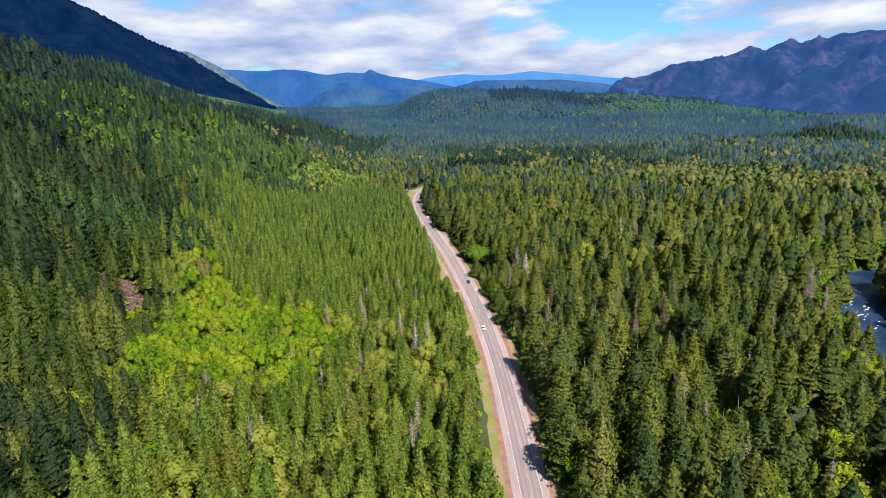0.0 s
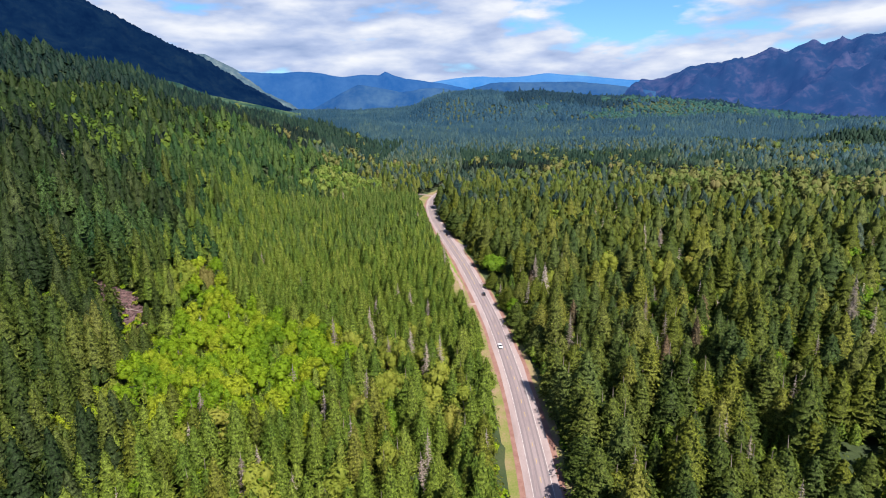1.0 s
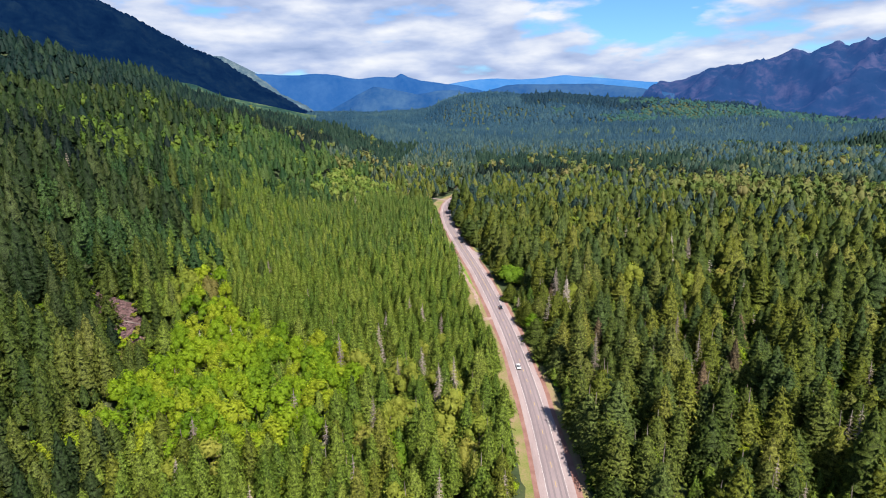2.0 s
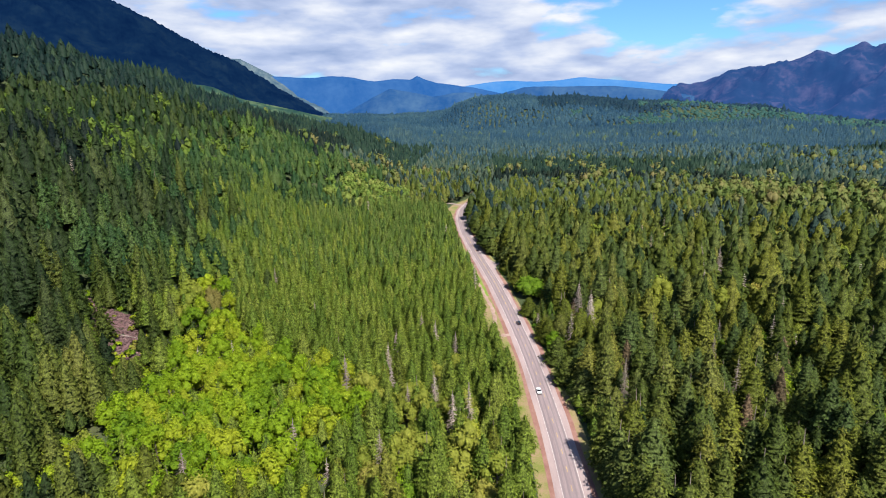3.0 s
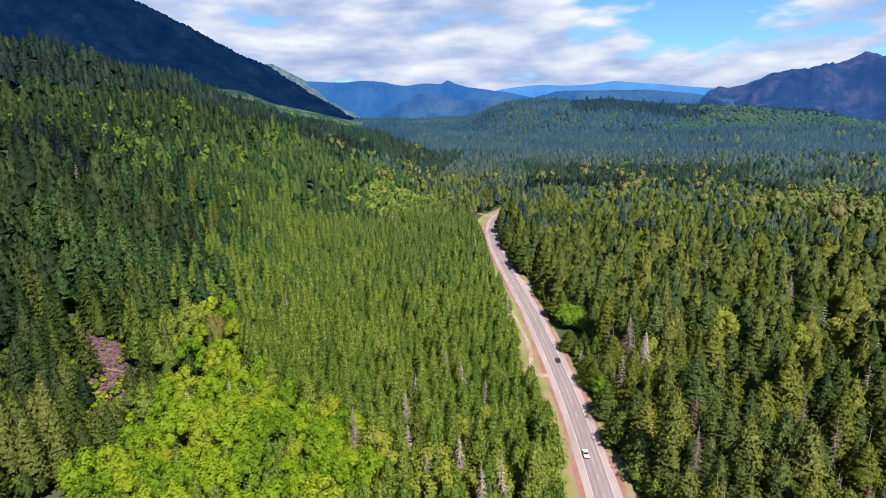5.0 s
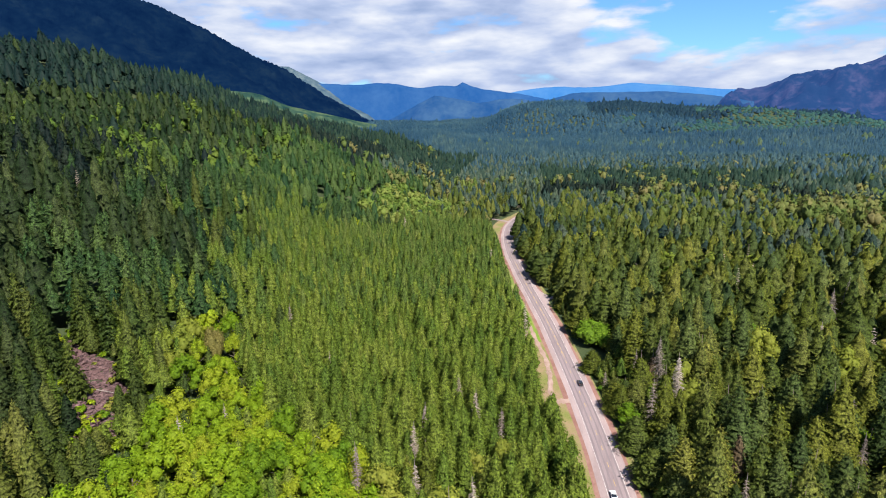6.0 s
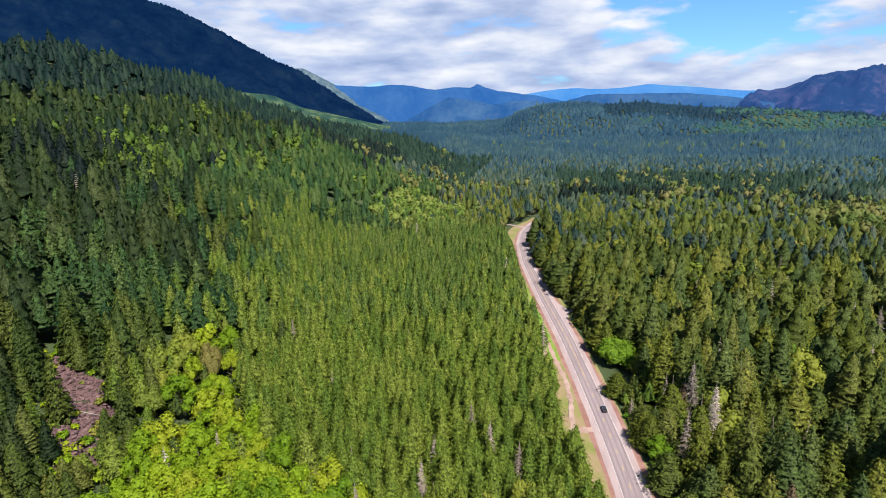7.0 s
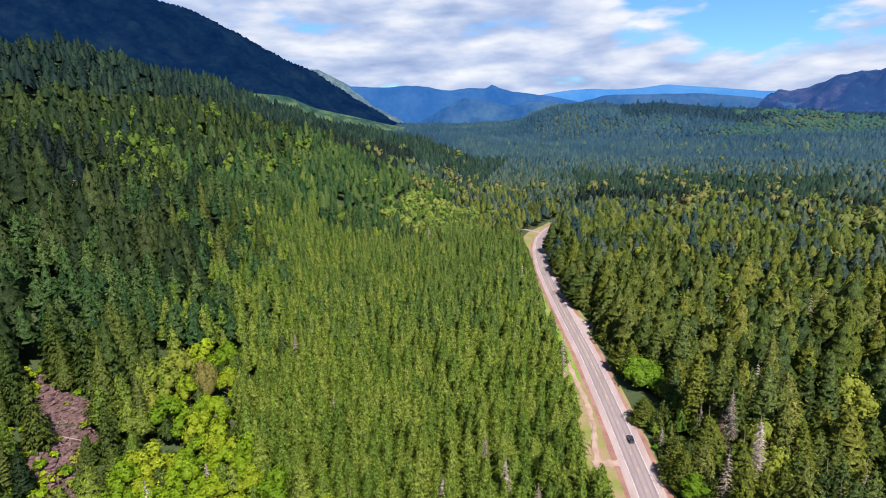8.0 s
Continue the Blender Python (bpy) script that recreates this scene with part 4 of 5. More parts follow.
    k = np.where((x < -170) & (shade_patch + g.uniform(-0.4, 0.4, len(x)) > 0.55), 5, k)
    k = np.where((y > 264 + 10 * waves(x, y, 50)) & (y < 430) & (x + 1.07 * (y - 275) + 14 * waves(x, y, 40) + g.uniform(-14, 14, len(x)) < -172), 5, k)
    # crest trees take the dark kind as painted cloud shadow
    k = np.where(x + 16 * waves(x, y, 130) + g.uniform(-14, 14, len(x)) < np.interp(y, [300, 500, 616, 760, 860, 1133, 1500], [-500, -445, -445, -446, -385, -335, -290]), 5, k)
    k = np.where(np.hypot(x - 850, (y - 1240) * 0.7) + 25 * waves(x, y, 80) < 100, 5, k)
    u = g.uniform(0, 1, len(x))
    mixed = (k == 0) & (y + 24 * waves(x, y, 60) < 272) & (x > -150)
    v = g.uniform(0, 1, len(x))
    k = np.where(mixed & (v < 0.62), np.where(v < 0.07, 3, np.where(v < 0.09, 2, np.where(v < 0.115, 4, 1))), k)
    k = np.where(inside(x, y, MIXED) & (u < 0.22), np.where(u < 0.12, 2, 3), k)
    k = np.where(inside(x, y, ALDERS) & (u < 0.40), np.where(u < 0.08, 2, 3), k)
    k = np.where(inside(x, y, MAPLE_STRIP) & (u < 0.4), 2, k)
    k = np.where(inside(x, y, MAPLES), 2, k)
    near_m = inside(x * 0.96, y * 0.98 + 10, MAPLES) | inside(x + 25, y + 25, MAPLES)
    k = np.where(near_m & (u < 0.05), 3, k)
    k = np.where(inside(x + 30 * waves(x, y, 55), y + 34 * waves(y, x, 48), OPEN_WOOD) & (waves(x + 11, y, 26) > -0.6) & (u < 0.66), np.where(u < 0.5, 3, 2), k)
    k = np.where((waves(x + 90, y, 300) > 0.42) & (y > 480) & (u < np.interp(y, [700, 1300], [0.20, 0.07])), 3, k)
    k = np.where((x - road_x(np.minimum(y, 990)) > 32) & (y > 330) & (waves(x, y, 130) > 0.2) & (u < np.interp(y, [450, 600], [0.22, 0.10])), 3, k)
    k = np.where((x > 30) & (u > 0.93), 2, k)
    k = np.where((x < -150) & (x > -330) & (y > 400) & (waves(x + 40, y, 160) > 0) & (u > 0.90), np.where(u > 0.96, 3, 2), k)
    ragged_x, ragged_y = x + 26 * waves(x, y, 90), y + 30 * waves(y, x, 110)
    for belt, share in ((OCHRE_BELT, 0.72), (TAN_CLUMP, 0.6), (HEAD_CLUMP, 0.35)):
        k = np.where(inside(ragged_x, ragged_y, belt) & (waves(x + 17, y, 47) > -0.45) & (u < share), 3, k)
    k = np.where(inside(ragged_x, ragged_y, LIME_CLUMP) & (u < 0.45), 2, k)
    k = np.where((y > 560) & (x > 40) & (waves(x + 200, y, 75) > 0.5) & (u > 0.72), np.where(u > 0.86, 2, 3), k)
    k = np.where((k == 1) & (x < -290) & (x > -470) & (y > 520) & (y < 880) & (waves(x, y, 75) > -0.1) & (u < 0.36), np.where(u < 0.22, 2, 3), k)
    k = np.where((x < 60) & (x > -230) & (np.abs(y - 980 - 0.4 * x) < 45) & (u < 0.4), 3, k)
    k = np.where((x > -70) & (x < 60) & (y > 700) & (y < 900) & (k > 1) & (k < 4), 1, k)
    # near south-west corner darkened through tree colour, imitating shade
    k = np.where((x < -112) & (y < 200) & (g.uniform(0, 1, len(x)) < 0.6), 5, k)
    k = np.where((river_gap(x, y) < 40) & (u < 0.4), 2, k)
    k = np.where((u > 0.5) & (u < np.where(x > 0, 0.525, 0.505)) & (y < 700), 4, k)
    k = np.where((y > 1150) & ((k == 2) | (k == 3)) & (g.uniform(0, 1, len(x)) < 0.7), 1, k)
    r = np.hypot(x, y)
    k = np.where((np.abs(r - 1900 - 120 * waves(x, y * 0, 900)) < 55) & (x > -100) & (u < 0.3), 3, k)
    return k


def place(x, y, k, g, hill_scale=1.0):
    z = height(x, y) - 0.3
    n = len(x)
    far = smooth(y, 380, 620)
    s = np.where(k == 0, 1.12 - 0.42 * g.uniform(0, 1, n) ** 1.6 + 0.07 * waves(x, y, 45), 1.0)
    tall = g.uniform(0.58, 1.15, n) ** np.where(x < -150, 0.9, 1.0 - 0.45 * far)
    s = np.where((k == 1) | (k == 5), tall * (1 + 0.12 * waves(x, y, 55) + 0.16 * waves(x + 33, y, 24)), s)
    s = np.where((k >= 2) & (k < 5), g.uniform(0.66, 1.34, n) * np.where(k < 4, 1.12 + np.where(k == 3, 0.25, 0) + 0.10 * smooth(y, 330, 650), 1.0), s)
    s = np.where((k == 1) & (x > -150) & (x < road_x(np.minimum(y, 990))) & (y < 330), g.uniform(0.62, 0.92, n), s)
    s = np.where(inside(x, y, OPEN_WOOD) & ((k < 2) | (k > 3)), s * 0.66, s)
    s = np.where(inside(x, y, OPEN_WOOD) & ((k == 2) | (k == 3)), s * 0.82, s)
    s = np.where((k == 3) & (y > 500) & ~inside(x, y, OPEN_WOOD), s * np.where(inside(x, y, OCHRE_BELT), 1.5, 1.15), s)
    s = np.where(inside(x, y, LOW_SHRUBS), s * 0.45, s)
    s = np.where((river_gap(x, y) < 50) & (y > 170) & (y < 318) & (x < river_x(y)), s * 0.56, s)
    off = x - road_x(np.minimum(y, 990))
    edge = (off > 0) & (off < verge_r(y) + 11) & (y < 700)
    s = np.where(edge, s * np.interp(y, [240, 300, 480, 620, 700], [0.85, 0.52, 0.58, 0.66, 0.95]), s)
    w = np.sqrt(s) * g.uniform(0.92, 1.28, n) * np.where(edge, 1.2, 1.0) * np.where((k == 1) & (x > road_x(np.minimum(y, 990))), 1.24, 1.0)
    w = w * np.where((k == 2) | (k == 3), 1 + 0.22 * smooth(y, 420, 620), 1.0)
    return np.stack([x, y, z], 1), s * hill_scale, w, g.uniform(0, 6.28, n)


def forest(name, shapes, material, sel, P, label, category):
    pos, s, w, a = (q[sel] for q in P)
    g = np.random.default_rng(len(pos))
    v, t, extra, soft = scatter(shapes, pos, s, w, a, g.integers(0, len(shapes), len(pos)), g)
    return thing(name, raw_mesh(name, v, t, False, extra, soft), material, label, category, "stuff")


def tree_thing(name, crown, trunk, leaves, bark, label, category, group):
    """One tree: an Empty at its foot, with its trunk and its crown."""
    ob = tagged(new(name), label, category, group)
    part("trunk", raw_mesh("trunk", *trunk, True), bark, ob)
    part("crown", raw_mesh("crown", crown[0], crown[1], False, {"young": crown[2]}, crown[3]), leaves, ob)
    return ob


def single_trees(name, crowns, trunk, leaves, bark, label, category, group, chosen, P, g):
    """The trees of a kind that stand nearest, each a thing of its own."""
    models = [tree_thing(name, c, trunk, leaves, bark, label, category, group) for c in crowns]
    first = [True] * len(models)
    for i in chosen:
        v = int(g.integers(0, len(models)))
        m = Matrix.LocRotScale(Vector(P[0][i]), Euler((0, 0, P[3][i])), Vector((P[2][i], P[2][i], P[1][i])))
        if first[v]:
            models[v].matrix_basis, first[v] = m, False
        else:
            models[v].scale, keep_scale = (1, 1, 1), models[v].scale.copy()
            copy_thing(models[v], m)
            models[v].scale = keep_scale


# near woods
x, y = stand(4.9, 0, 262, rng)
k = kinds(x, y, rng)
u = rng.uniform(0, 1, len(x))
keep = ~(((k == 2) | (k == 3)) & (u > np.where(inside(x, y, ALDERS), 0.42, 0.31))) & ~(((k == 1) | (k == 5)) & (u > np.where(x < -190, 0.28, np.where(x < road_x(y), 0.42, 0.34))))
keep &= ~((k == 0) & (x > -150) & (y + 24 * waves(x, y, 60) < 262) & (u > 0.55))
keep &= ~((k == 0) & (u > 0.84))
fill = ~keep & (k > 0) & (rng.uniform(0, 1, len(x)) < np.where(x < -185, 0.12, np.where(x < -120, 0.4, 0.5)))
fx, fy = x[fill], y[fill]
FP = place(fx, fy, np.zeros(len(fx)), rng)
FP = (FP[0], FP[1] * 0.62, FP[2] * 0.72, FP[3])
STOREY = [cored(fronds(7, 6, 21, 0.45, 3.6, 0.16, 0.75, 371 + i, 0.15, 2, 1.4), body(20, 0.35, 3.0, 0.75, i, 0.15, 4, 6), 0.8) for i in range(5)]
forest("young_conifer_storey", STOREY, DEEP, fx < -130, FP, "younger dark conifers filling gaps on the slope", "forest")
forest("young_conifer_storey", STOREY, FIR, fx >= -130, FP, "younger conifers filling gaps under the tall trees", "forest")
x, y, k = x[keep], y[keep], k[keep]
P = place(x, y, k, rng)
d = np.hypot(x - 5, y - 250)
SINGLE = np.zeros(len(x), bool)
for kind, args in ((0, ("fir_tree", D_FIR, T_FIR, FIR, BARK, "young green fir in the plantation beside the highway", "fir tree", "plantation firs")),
                   (1, ("conifer_tree", D_OLD, T_OLD, OLD, BARK, "tall dark green conifer with a dense ragged crown", "conifer tree", "tall conifers")),
                   (2, ("maple_tree", S_MAPLE, T_MAPLE, MAPLE, BARK, "lime green maple in fresh leaf on the slope", "maple tree", "maples")),
                   (3, ("alder_tree", S_MAPLE, T_MAPLE, PALE_ALDER, BARK, "pale yellow-green alder with a rounded airy crown", "alder tree", "alders")),
                   (4, ("dead_conifer", S_DRY, T_DRY, DRY, SNAG, "grey dead conifer with bare drooping twigs", "dead tree", "dead conifers"))):
    order = np.flatnonzero(k == kind)
    order = order[np.argsort(d[order] + np.where((kind == 1) & (x[order] < -100), 1e4, 0))][:300]
    SINGLE[order] = True
    if kind == 1:
        cedar = rng.uniform(0, 1, len(order)) < 0.34
        single_trees("cedar_tree", D_OLD[3:8], T_OLD, CEDAR, BARK, "tall yellow-green cedar with a dense drooping crown", "cedar tree", "tall cedars", order[cedar], P, rng)
        order = order[~cedar]
        blue = (rng.uniform(0, 1, len(order)) < 0.3) & (x[order] > road_x(y[order]))
        single_trees("blue_fir", D_OLD[:6], T_OLD, BLUE_FIR, BARK, "tall blue-green fir with a dense pointed crown", "fir tree", "tall blue-green firs", order[blue], P, rng)
        order = order[~blue]
        west = x[order] < road_x(y[order])
        single_trees("conifer_tree", D_OLD[:6], T_OLD, FIR, BARK, "broad fresh green fir in the mixed stand", "conifer tree", "mixed stand firs", order[west], P, rng)
        order = order[~west]
    single_trees(*args, order, P, rng)
rest = ~SINGLE
forest("fir_plantation", S_FIR, FIR, rest & (k == 0), P, "dense even-aged green fir plantation beside the highway", "forest")
cedar = rng.uniform(0, 1, len(x)) < 0.3
west = x < road_x(y)
forest("mixed_conifer_stand", S_OLD, FIR, rest & (k == 1) & (x > -120) & ~cedar & west, P, "broad fresh green firs west of the highway", "forest")
blue = (rng.uniform(0, 1, len(x)) < 0.3) & ~cedar & ~west
forest("blue_fir_forest", S_OLD, BLUE_FIR, rest & (k == 1) & (x > -120) & blue, P, "blue-green firs among the tall conifers", "forest")
forest("old_conifer_forest", S_OLD, OLD, rest & (k == 1) & (x > -120) & ~cedar & ~west & ~blue, P, "tall mixed conifers in uneven dark green crowns", "forest")
forest("cedar_forest", S_OLD, CEDAR, rest & (k == 1) & (x > -120) & cedar, P, "yellow-green cedars among the tall conifers", "forest")
lower = x > rng.uniform(-195, -155, len(x))
forest("hillside_forest", S_OLD, DEEP, rest & (k == 1) & (x <= -120) & ~lower, P, "deep green conifers on the lower hillside", "forest")
forest("hillside_forest", S_OLD, OLD, rest & (k == 1) & (x <= -120) & lower, P, "conifers on the foot of the hillside", "forest")
forest("hemlock_forest", S_OLD, GLOOM, rest & (k == 5), P, "dark shadow-coloured conifers on the lower hillside", "forest")
for kk, nm, mt, lb in ((2, "maple_grove", MAPLE, "bright lime green maples in new leaf"), (3, "alder_grove", ALDER, "yellow-green alders among conifers")):
    if (rest & (k == kk)).any():
        forest(nm, S_MAPLE, mt, rest & (k == kk), P, lb, "forest")

# woods below the first part of the flight and behind it
x, y = lattice(-210, 210, -130, 101, 7.4, rng)
m = clear_of(x, y)
x, y = x[m], y[m]
k = np.where(x > 26, 1, 0)
P = place(x, y, k, rng)
under = (np.abs(x) < 122) & (y > -40)
forest("fir_plantation", [tiers(3, 7, 22, 0.3, 3.6, 240 + i) for i in range(5)], FIR, (k == 0) & ~under, P, "dense fir plantation behind the first bend", "forest")
forest("old_conifer_forest", [tiers(3, 7, 28, 0.25, 4.2, 250 + i) for i in range(5)], OLD, (k == 1) & ~under, P, "conifers behind the first bend of the highway", "forest")
g_under = np.random.default_rng(77)
x, y = lattice(-122, 122, -40, 101, 5.9, g_under)
m = clear_of(x, y)
x, y = x[m], y[m]
k = np.where(x > road_x(y), 1, 0)
thin = (k == 0) | (g_under.uniform(0, 1, len(x)) < 0.6)
P = place(x, y, k, g_under)
cedar = g_under.uniform(0, 1, len(x)) < 0.3
forest("fir_plantation", M_FIR, FIR, k == 0, P, "green fir plantation beside the first stretch of highway", "forest")
forest("old_conifer_forest", M_OLD, OLD, (k == 1) & thin & ~cedar, P, "tall conifers beside the first stretch of highway", "forest")
forest("cedar_forest", M_OLD, CEDAR, (k == 1) & thin & cedar, P, "yellow-green cedars beside the first stretch of highway", "forest")

# undergrowth along the road edge, in gaps of the tall wood and round the talus
x, y = stand(6.5, 0, 262, rng)
u = rng.uniform(0, 1, len(x))
off = x - road_x(y)
edge = ((off > verge_l(y) - 7) & (off < 0)) | ((off < verge_r(y) + 8) & (off > 0))
m = (edge & (u < 0.8)) | ((x > 40) & (u < 0.3)) | ((x < -120) & (u < 0.45)) | (inside(x * 0.97, y, TALUS) & (u < 0.5)) | ((inside(x, y, MAPLES) | inside(x, y, LOW_SHRUBS)) & (u < 0.85)) | ((x > -150) & (off < 0) & (y < 285) & (u < 0.4))
x, y = x[m], y[m]
ex, ey = stand(3.6, 0, 330, rng)
off = ex - road_x(ey)
m = (((off > verge_l(ey) - 5) & (off < 0)) | ((off < verge_r(ey) + 6) & (off > 0))) & (rng.uniform(0, 1, len(ex)) < 0.75)
x, y = np.concatenate([x, ex[m]]), np.concatenate([y, ey[m]])
ex, ey = lattice(-250, -140, 250, 350, 3.4, rng)
ring = np.zeros(len(ex), bool)
for dx, dy in ((9, 0), (-9, 0), (0, 9), (0, -9), (6, 6), (-6, 6), (6, -6), (-6, -6), (4, 0), (-4, 0)):
    ring |= inside(ex + dx, ey + dy, TALUS)
m = ring & ~inside(ex, ey, TALUS) & (rng.uniform(0, 1, len(ex)) < 0.85)
x, y = np.concatenate([x, ex[m]]), np.concatenate([y, ey[m]])
P = place(x, y, np.full(len(x), 2), rng)
P = (P[0], P[1] * rng.uniform(0.5, 1.1, len(x)), P[2] * rng.uniform(0.5, 1.0, len(x)), P[3])
east = x > road_x(y)
forest("undergrowth", S_BUSH, GREEN_MAPLE, east, P, "low deep green shrubs under the tall trees", "shrubs")
forest("undergrowth", S_BUSH, MAPLE, ~east, P, "low green shrubs under and beside the trees", "shrubs")

# young firs crowding the eastern verge
x, y = lattice(-30, 60, 150, 640, 3.1, rng)
off = x - road_x(y)
m = (off > verge_r(y) + 1.5) & (off < verge_r(y) + 10) & clear_of(x, y) & (rng.uniform(0, 1, len(x)) < 0.8)
x, y = x[m], y[m]
P = place(x, y, np.zeros(len(x)), rng)
grow = rng.uniform(0.12, 0.3, len(x)) + 0.03 * np.clip(off[m] - verge_r(y), 0, 9)
P = (P[0], grow, grow * rng.uniform(0.9, 1.4, len(x)), P[3])
forest("verge_thicket", [cored(fronds(8, 7, 22, 0.10, 4.6, 0.14, 0.8, 361 + i, 0.0, 2, 2.6), body(21, 0.05, 3.2, 0.85, i, 0.0, 3, 6), 0.6) for i in range(4)], OLD, np.ones(len(x), bool), P, "young conifers crowding the edge of the highway", "forest")

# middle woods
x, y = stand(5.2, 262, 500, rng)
k = kinds(x, y, rng)
u = rng.uniform(0, 1, len(x))
slope = (x < -150) & ((k == 1) | (k == 5))
keep = ~((k >= 2) & (k < 5) & (u > 0.45)) & ~(((k == 1) | (k == 5)) & (u > np.where(slope, 0.47, 0.42)))
slope = slope[keep]
x, y, k = x[keep], y[keep], k[keep]
P = place(x, y, k, rng)
P = (P[0], P[1] * np.where(slope, 1.22, 1.0), P[2] * np.where(slope, 1.42, np.where(k == 1, 1.2, 1.0)), P[3])
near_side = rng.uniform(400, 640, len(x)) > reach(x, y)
upper_end = y + 0.5 * x + 30 * waves(x, y, 70) > rng.uniform(230, 560, len(x))
forest("fir_plantation", M_FIR, FIR, (k == 0) & ~upper_end, P, "dense fir plantation further up the valley", "forest")
forest("fir_plantation", M_FIR, PLANTED, (k == 0) & upper_end, P, "deeper green upper end of the fir plantation", "forest")
cedar = rng.uniform(0, 1, len(x)) < 0.28
blue = (rng.uniform(0, 1, len(x)) < 0.3) & ~cedar
forest("blue_fir_forest", M_OLD, BLUE_FIR, (k == 1) & ~slope & near_side & blue, P, "blue-green firs further up the valley", "forest")
forest("old_conifer_forest", M_OLD, OLD, (k == 1) & ~slope & near_side & ~cedar & ~blue, P, "tall mixed conifers further up the valley", "forest")
forest("cedar_forest", M_OLD, CEDAR, (k == 1) & ~slope & near_side & cedar, P, "yellow-green cedars further up the valley", "forest")
forest("old_conifer_forest", M_OLD, VALLEY, (k == 1) & ~slope & ~near_side, P, "tall grey-green conifers further up the valley", "forest")
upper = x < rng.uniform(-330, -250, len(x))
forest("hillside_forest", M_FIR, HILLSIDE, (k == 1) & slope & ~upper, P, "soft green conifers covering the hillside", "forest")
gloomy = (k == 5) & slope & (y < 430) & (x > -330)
forest("hemlock_forest", M_OLD, GLOOM, gloomy, P, "dark shadow-coloured conifers above the talus", "forest")
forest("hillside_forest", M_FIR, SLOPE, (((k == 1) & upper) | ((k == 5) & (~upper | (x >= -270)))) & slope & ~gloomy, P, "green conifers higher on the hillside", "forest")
forest("hillside_forest", M_FIR, CLOUD_DIM, (k == 5) & slope & upper & (x < -270) & ~gloomy, P, "conifers covering the upper hillside, darkened in colour as under cloud", "forest")
if ((k == 5) & ~slope).any():
    forest("hemlock_forest", M_OLD, SLOPE, (k == 5) & ~slope, P, "dark conifer stand in the valley", "forest")
forest("broadleaf_forest", M_LEAF, HILL_LEAF, (k == 3) & (x < -150) | (k == 2) & (x < -175), P, "green broadleaf trees on the hillside", "forest")
forest("broadleaf_forest", M_LEAF, ALDER, (k == 3) & (x >= -150), P, "olive green broadleaf trees scattered through the conifers", "forest")
forest("broadleaf_forest", M_LEAF, GREEN_MAPLE, (k == 2) & (x > 20), P, "deep green broadleaf trees among the tall conifers", "forest")
forest("broadleaf_forest", M_LEAF, MAPLE, (k == 2) & (x <= 20) & (x >= -175), P, "lime green broadleaf trees scattered through the conifers", "forest")
forest("dead_conifer_group", S_DRY, DRY, k == 4, P, "grey-pink dead conifers with bare drooping twigs", "forest")

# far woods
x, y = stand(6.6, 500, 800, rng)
k = kinds(x, y, rng)
P = place(x, y, k, rng)
keep = rng.uniform(0, 1, len(x)) < np.where((k == 2) | (k == 3), np.where(inside(x, y, OPEN_WOOD) | (x > 220), 0.88, 0.55), np.where(x < -190, 0.62, 0.95))
P = (P[0], P[1] * np.where((x < -190) & ((k == 1) | (k == 5)), 1.12, 1.0), P[2] * np.where((x < -190) & ((k == 1) | (k == 5)), 1.26, 1.0), P[3])
forest("far_fir_forest", F_FIR, PLANTED, keep & (k == 0), P, "far green fir plantation", "forest")
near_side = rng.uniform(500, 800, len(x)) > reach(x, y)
forest("far_conifer_forest", F_FIR, OLD, keep & near_side & (x > -150) & ((k == 1) | (k == 4)), P, "conifer forest covering the valley floor beyond the bend", "forest")
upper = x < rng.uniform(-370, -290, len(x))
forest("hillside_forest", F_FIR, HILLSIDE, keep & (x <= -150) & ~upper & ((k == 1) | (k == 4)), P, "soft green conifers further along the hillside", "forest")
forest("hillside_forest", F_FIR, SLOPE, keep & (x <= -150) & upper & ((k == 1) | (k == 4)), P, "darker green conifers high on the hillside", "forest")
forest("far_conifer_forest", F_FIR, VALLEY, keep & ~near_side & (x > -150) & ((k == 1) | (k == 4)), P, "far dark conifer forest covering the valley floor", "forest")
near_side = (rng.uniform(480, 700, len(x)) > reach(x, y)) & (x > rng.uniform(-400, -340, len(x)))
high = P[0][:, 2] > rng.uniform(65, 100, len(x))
forest("far_hemlock_forest", F_FIR, CLOUD_DIM, keep & near_side & (k == 5), P, "conifers across the hillside with cloud shade in their colour", "forest")
forest("far_conifer_forest", F_FIR, CLOUD_DIM, keep & ~near_side & (k == 5) & ~high, P, "uneven conifer stands across the valley floor", "forest")
forest("far_hemlock_forest", F_FIR, CLOUD_DARK, keep & ~near_side & (k == 5) & high, P, "far conifers across the valley with cloud shade in their colour", "forest")
forest("far_broadleaf_forest", F_LEAF, HILL_LEAF, keep & ((k == 2) | ((k == 3) & (x < -210))), P, "far green broadleaf trees in the valley", "forest")
glade = inside(x, y, OPEN_WOOD)
forest("far_broadleaf_forest", F_LEAF, GLADE, keep & (k == 3) & glade & (x >= -210), P, "bright young broadleaf trees in an open glade", "forest")
forest("far_broadleaf_forest", F_LEAF, FAR_LEAF, keep & (k == 3) & ~glade & (x >= -210), P, "far yellow-green broadleaf patches in the valley", "forest")
x, y = stand(7.5, 800, 1350, rng)
k = kinds(x, y, rng)
P = place(x, y, k, rng)
keep = rng.uniform(0, 1, len(x)) < np.where((k == 2) | (k == 3), 0.6, 1.0)
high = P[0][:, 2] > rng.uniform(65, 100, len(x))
valley = keep & ((k < 2) | (k == 4))
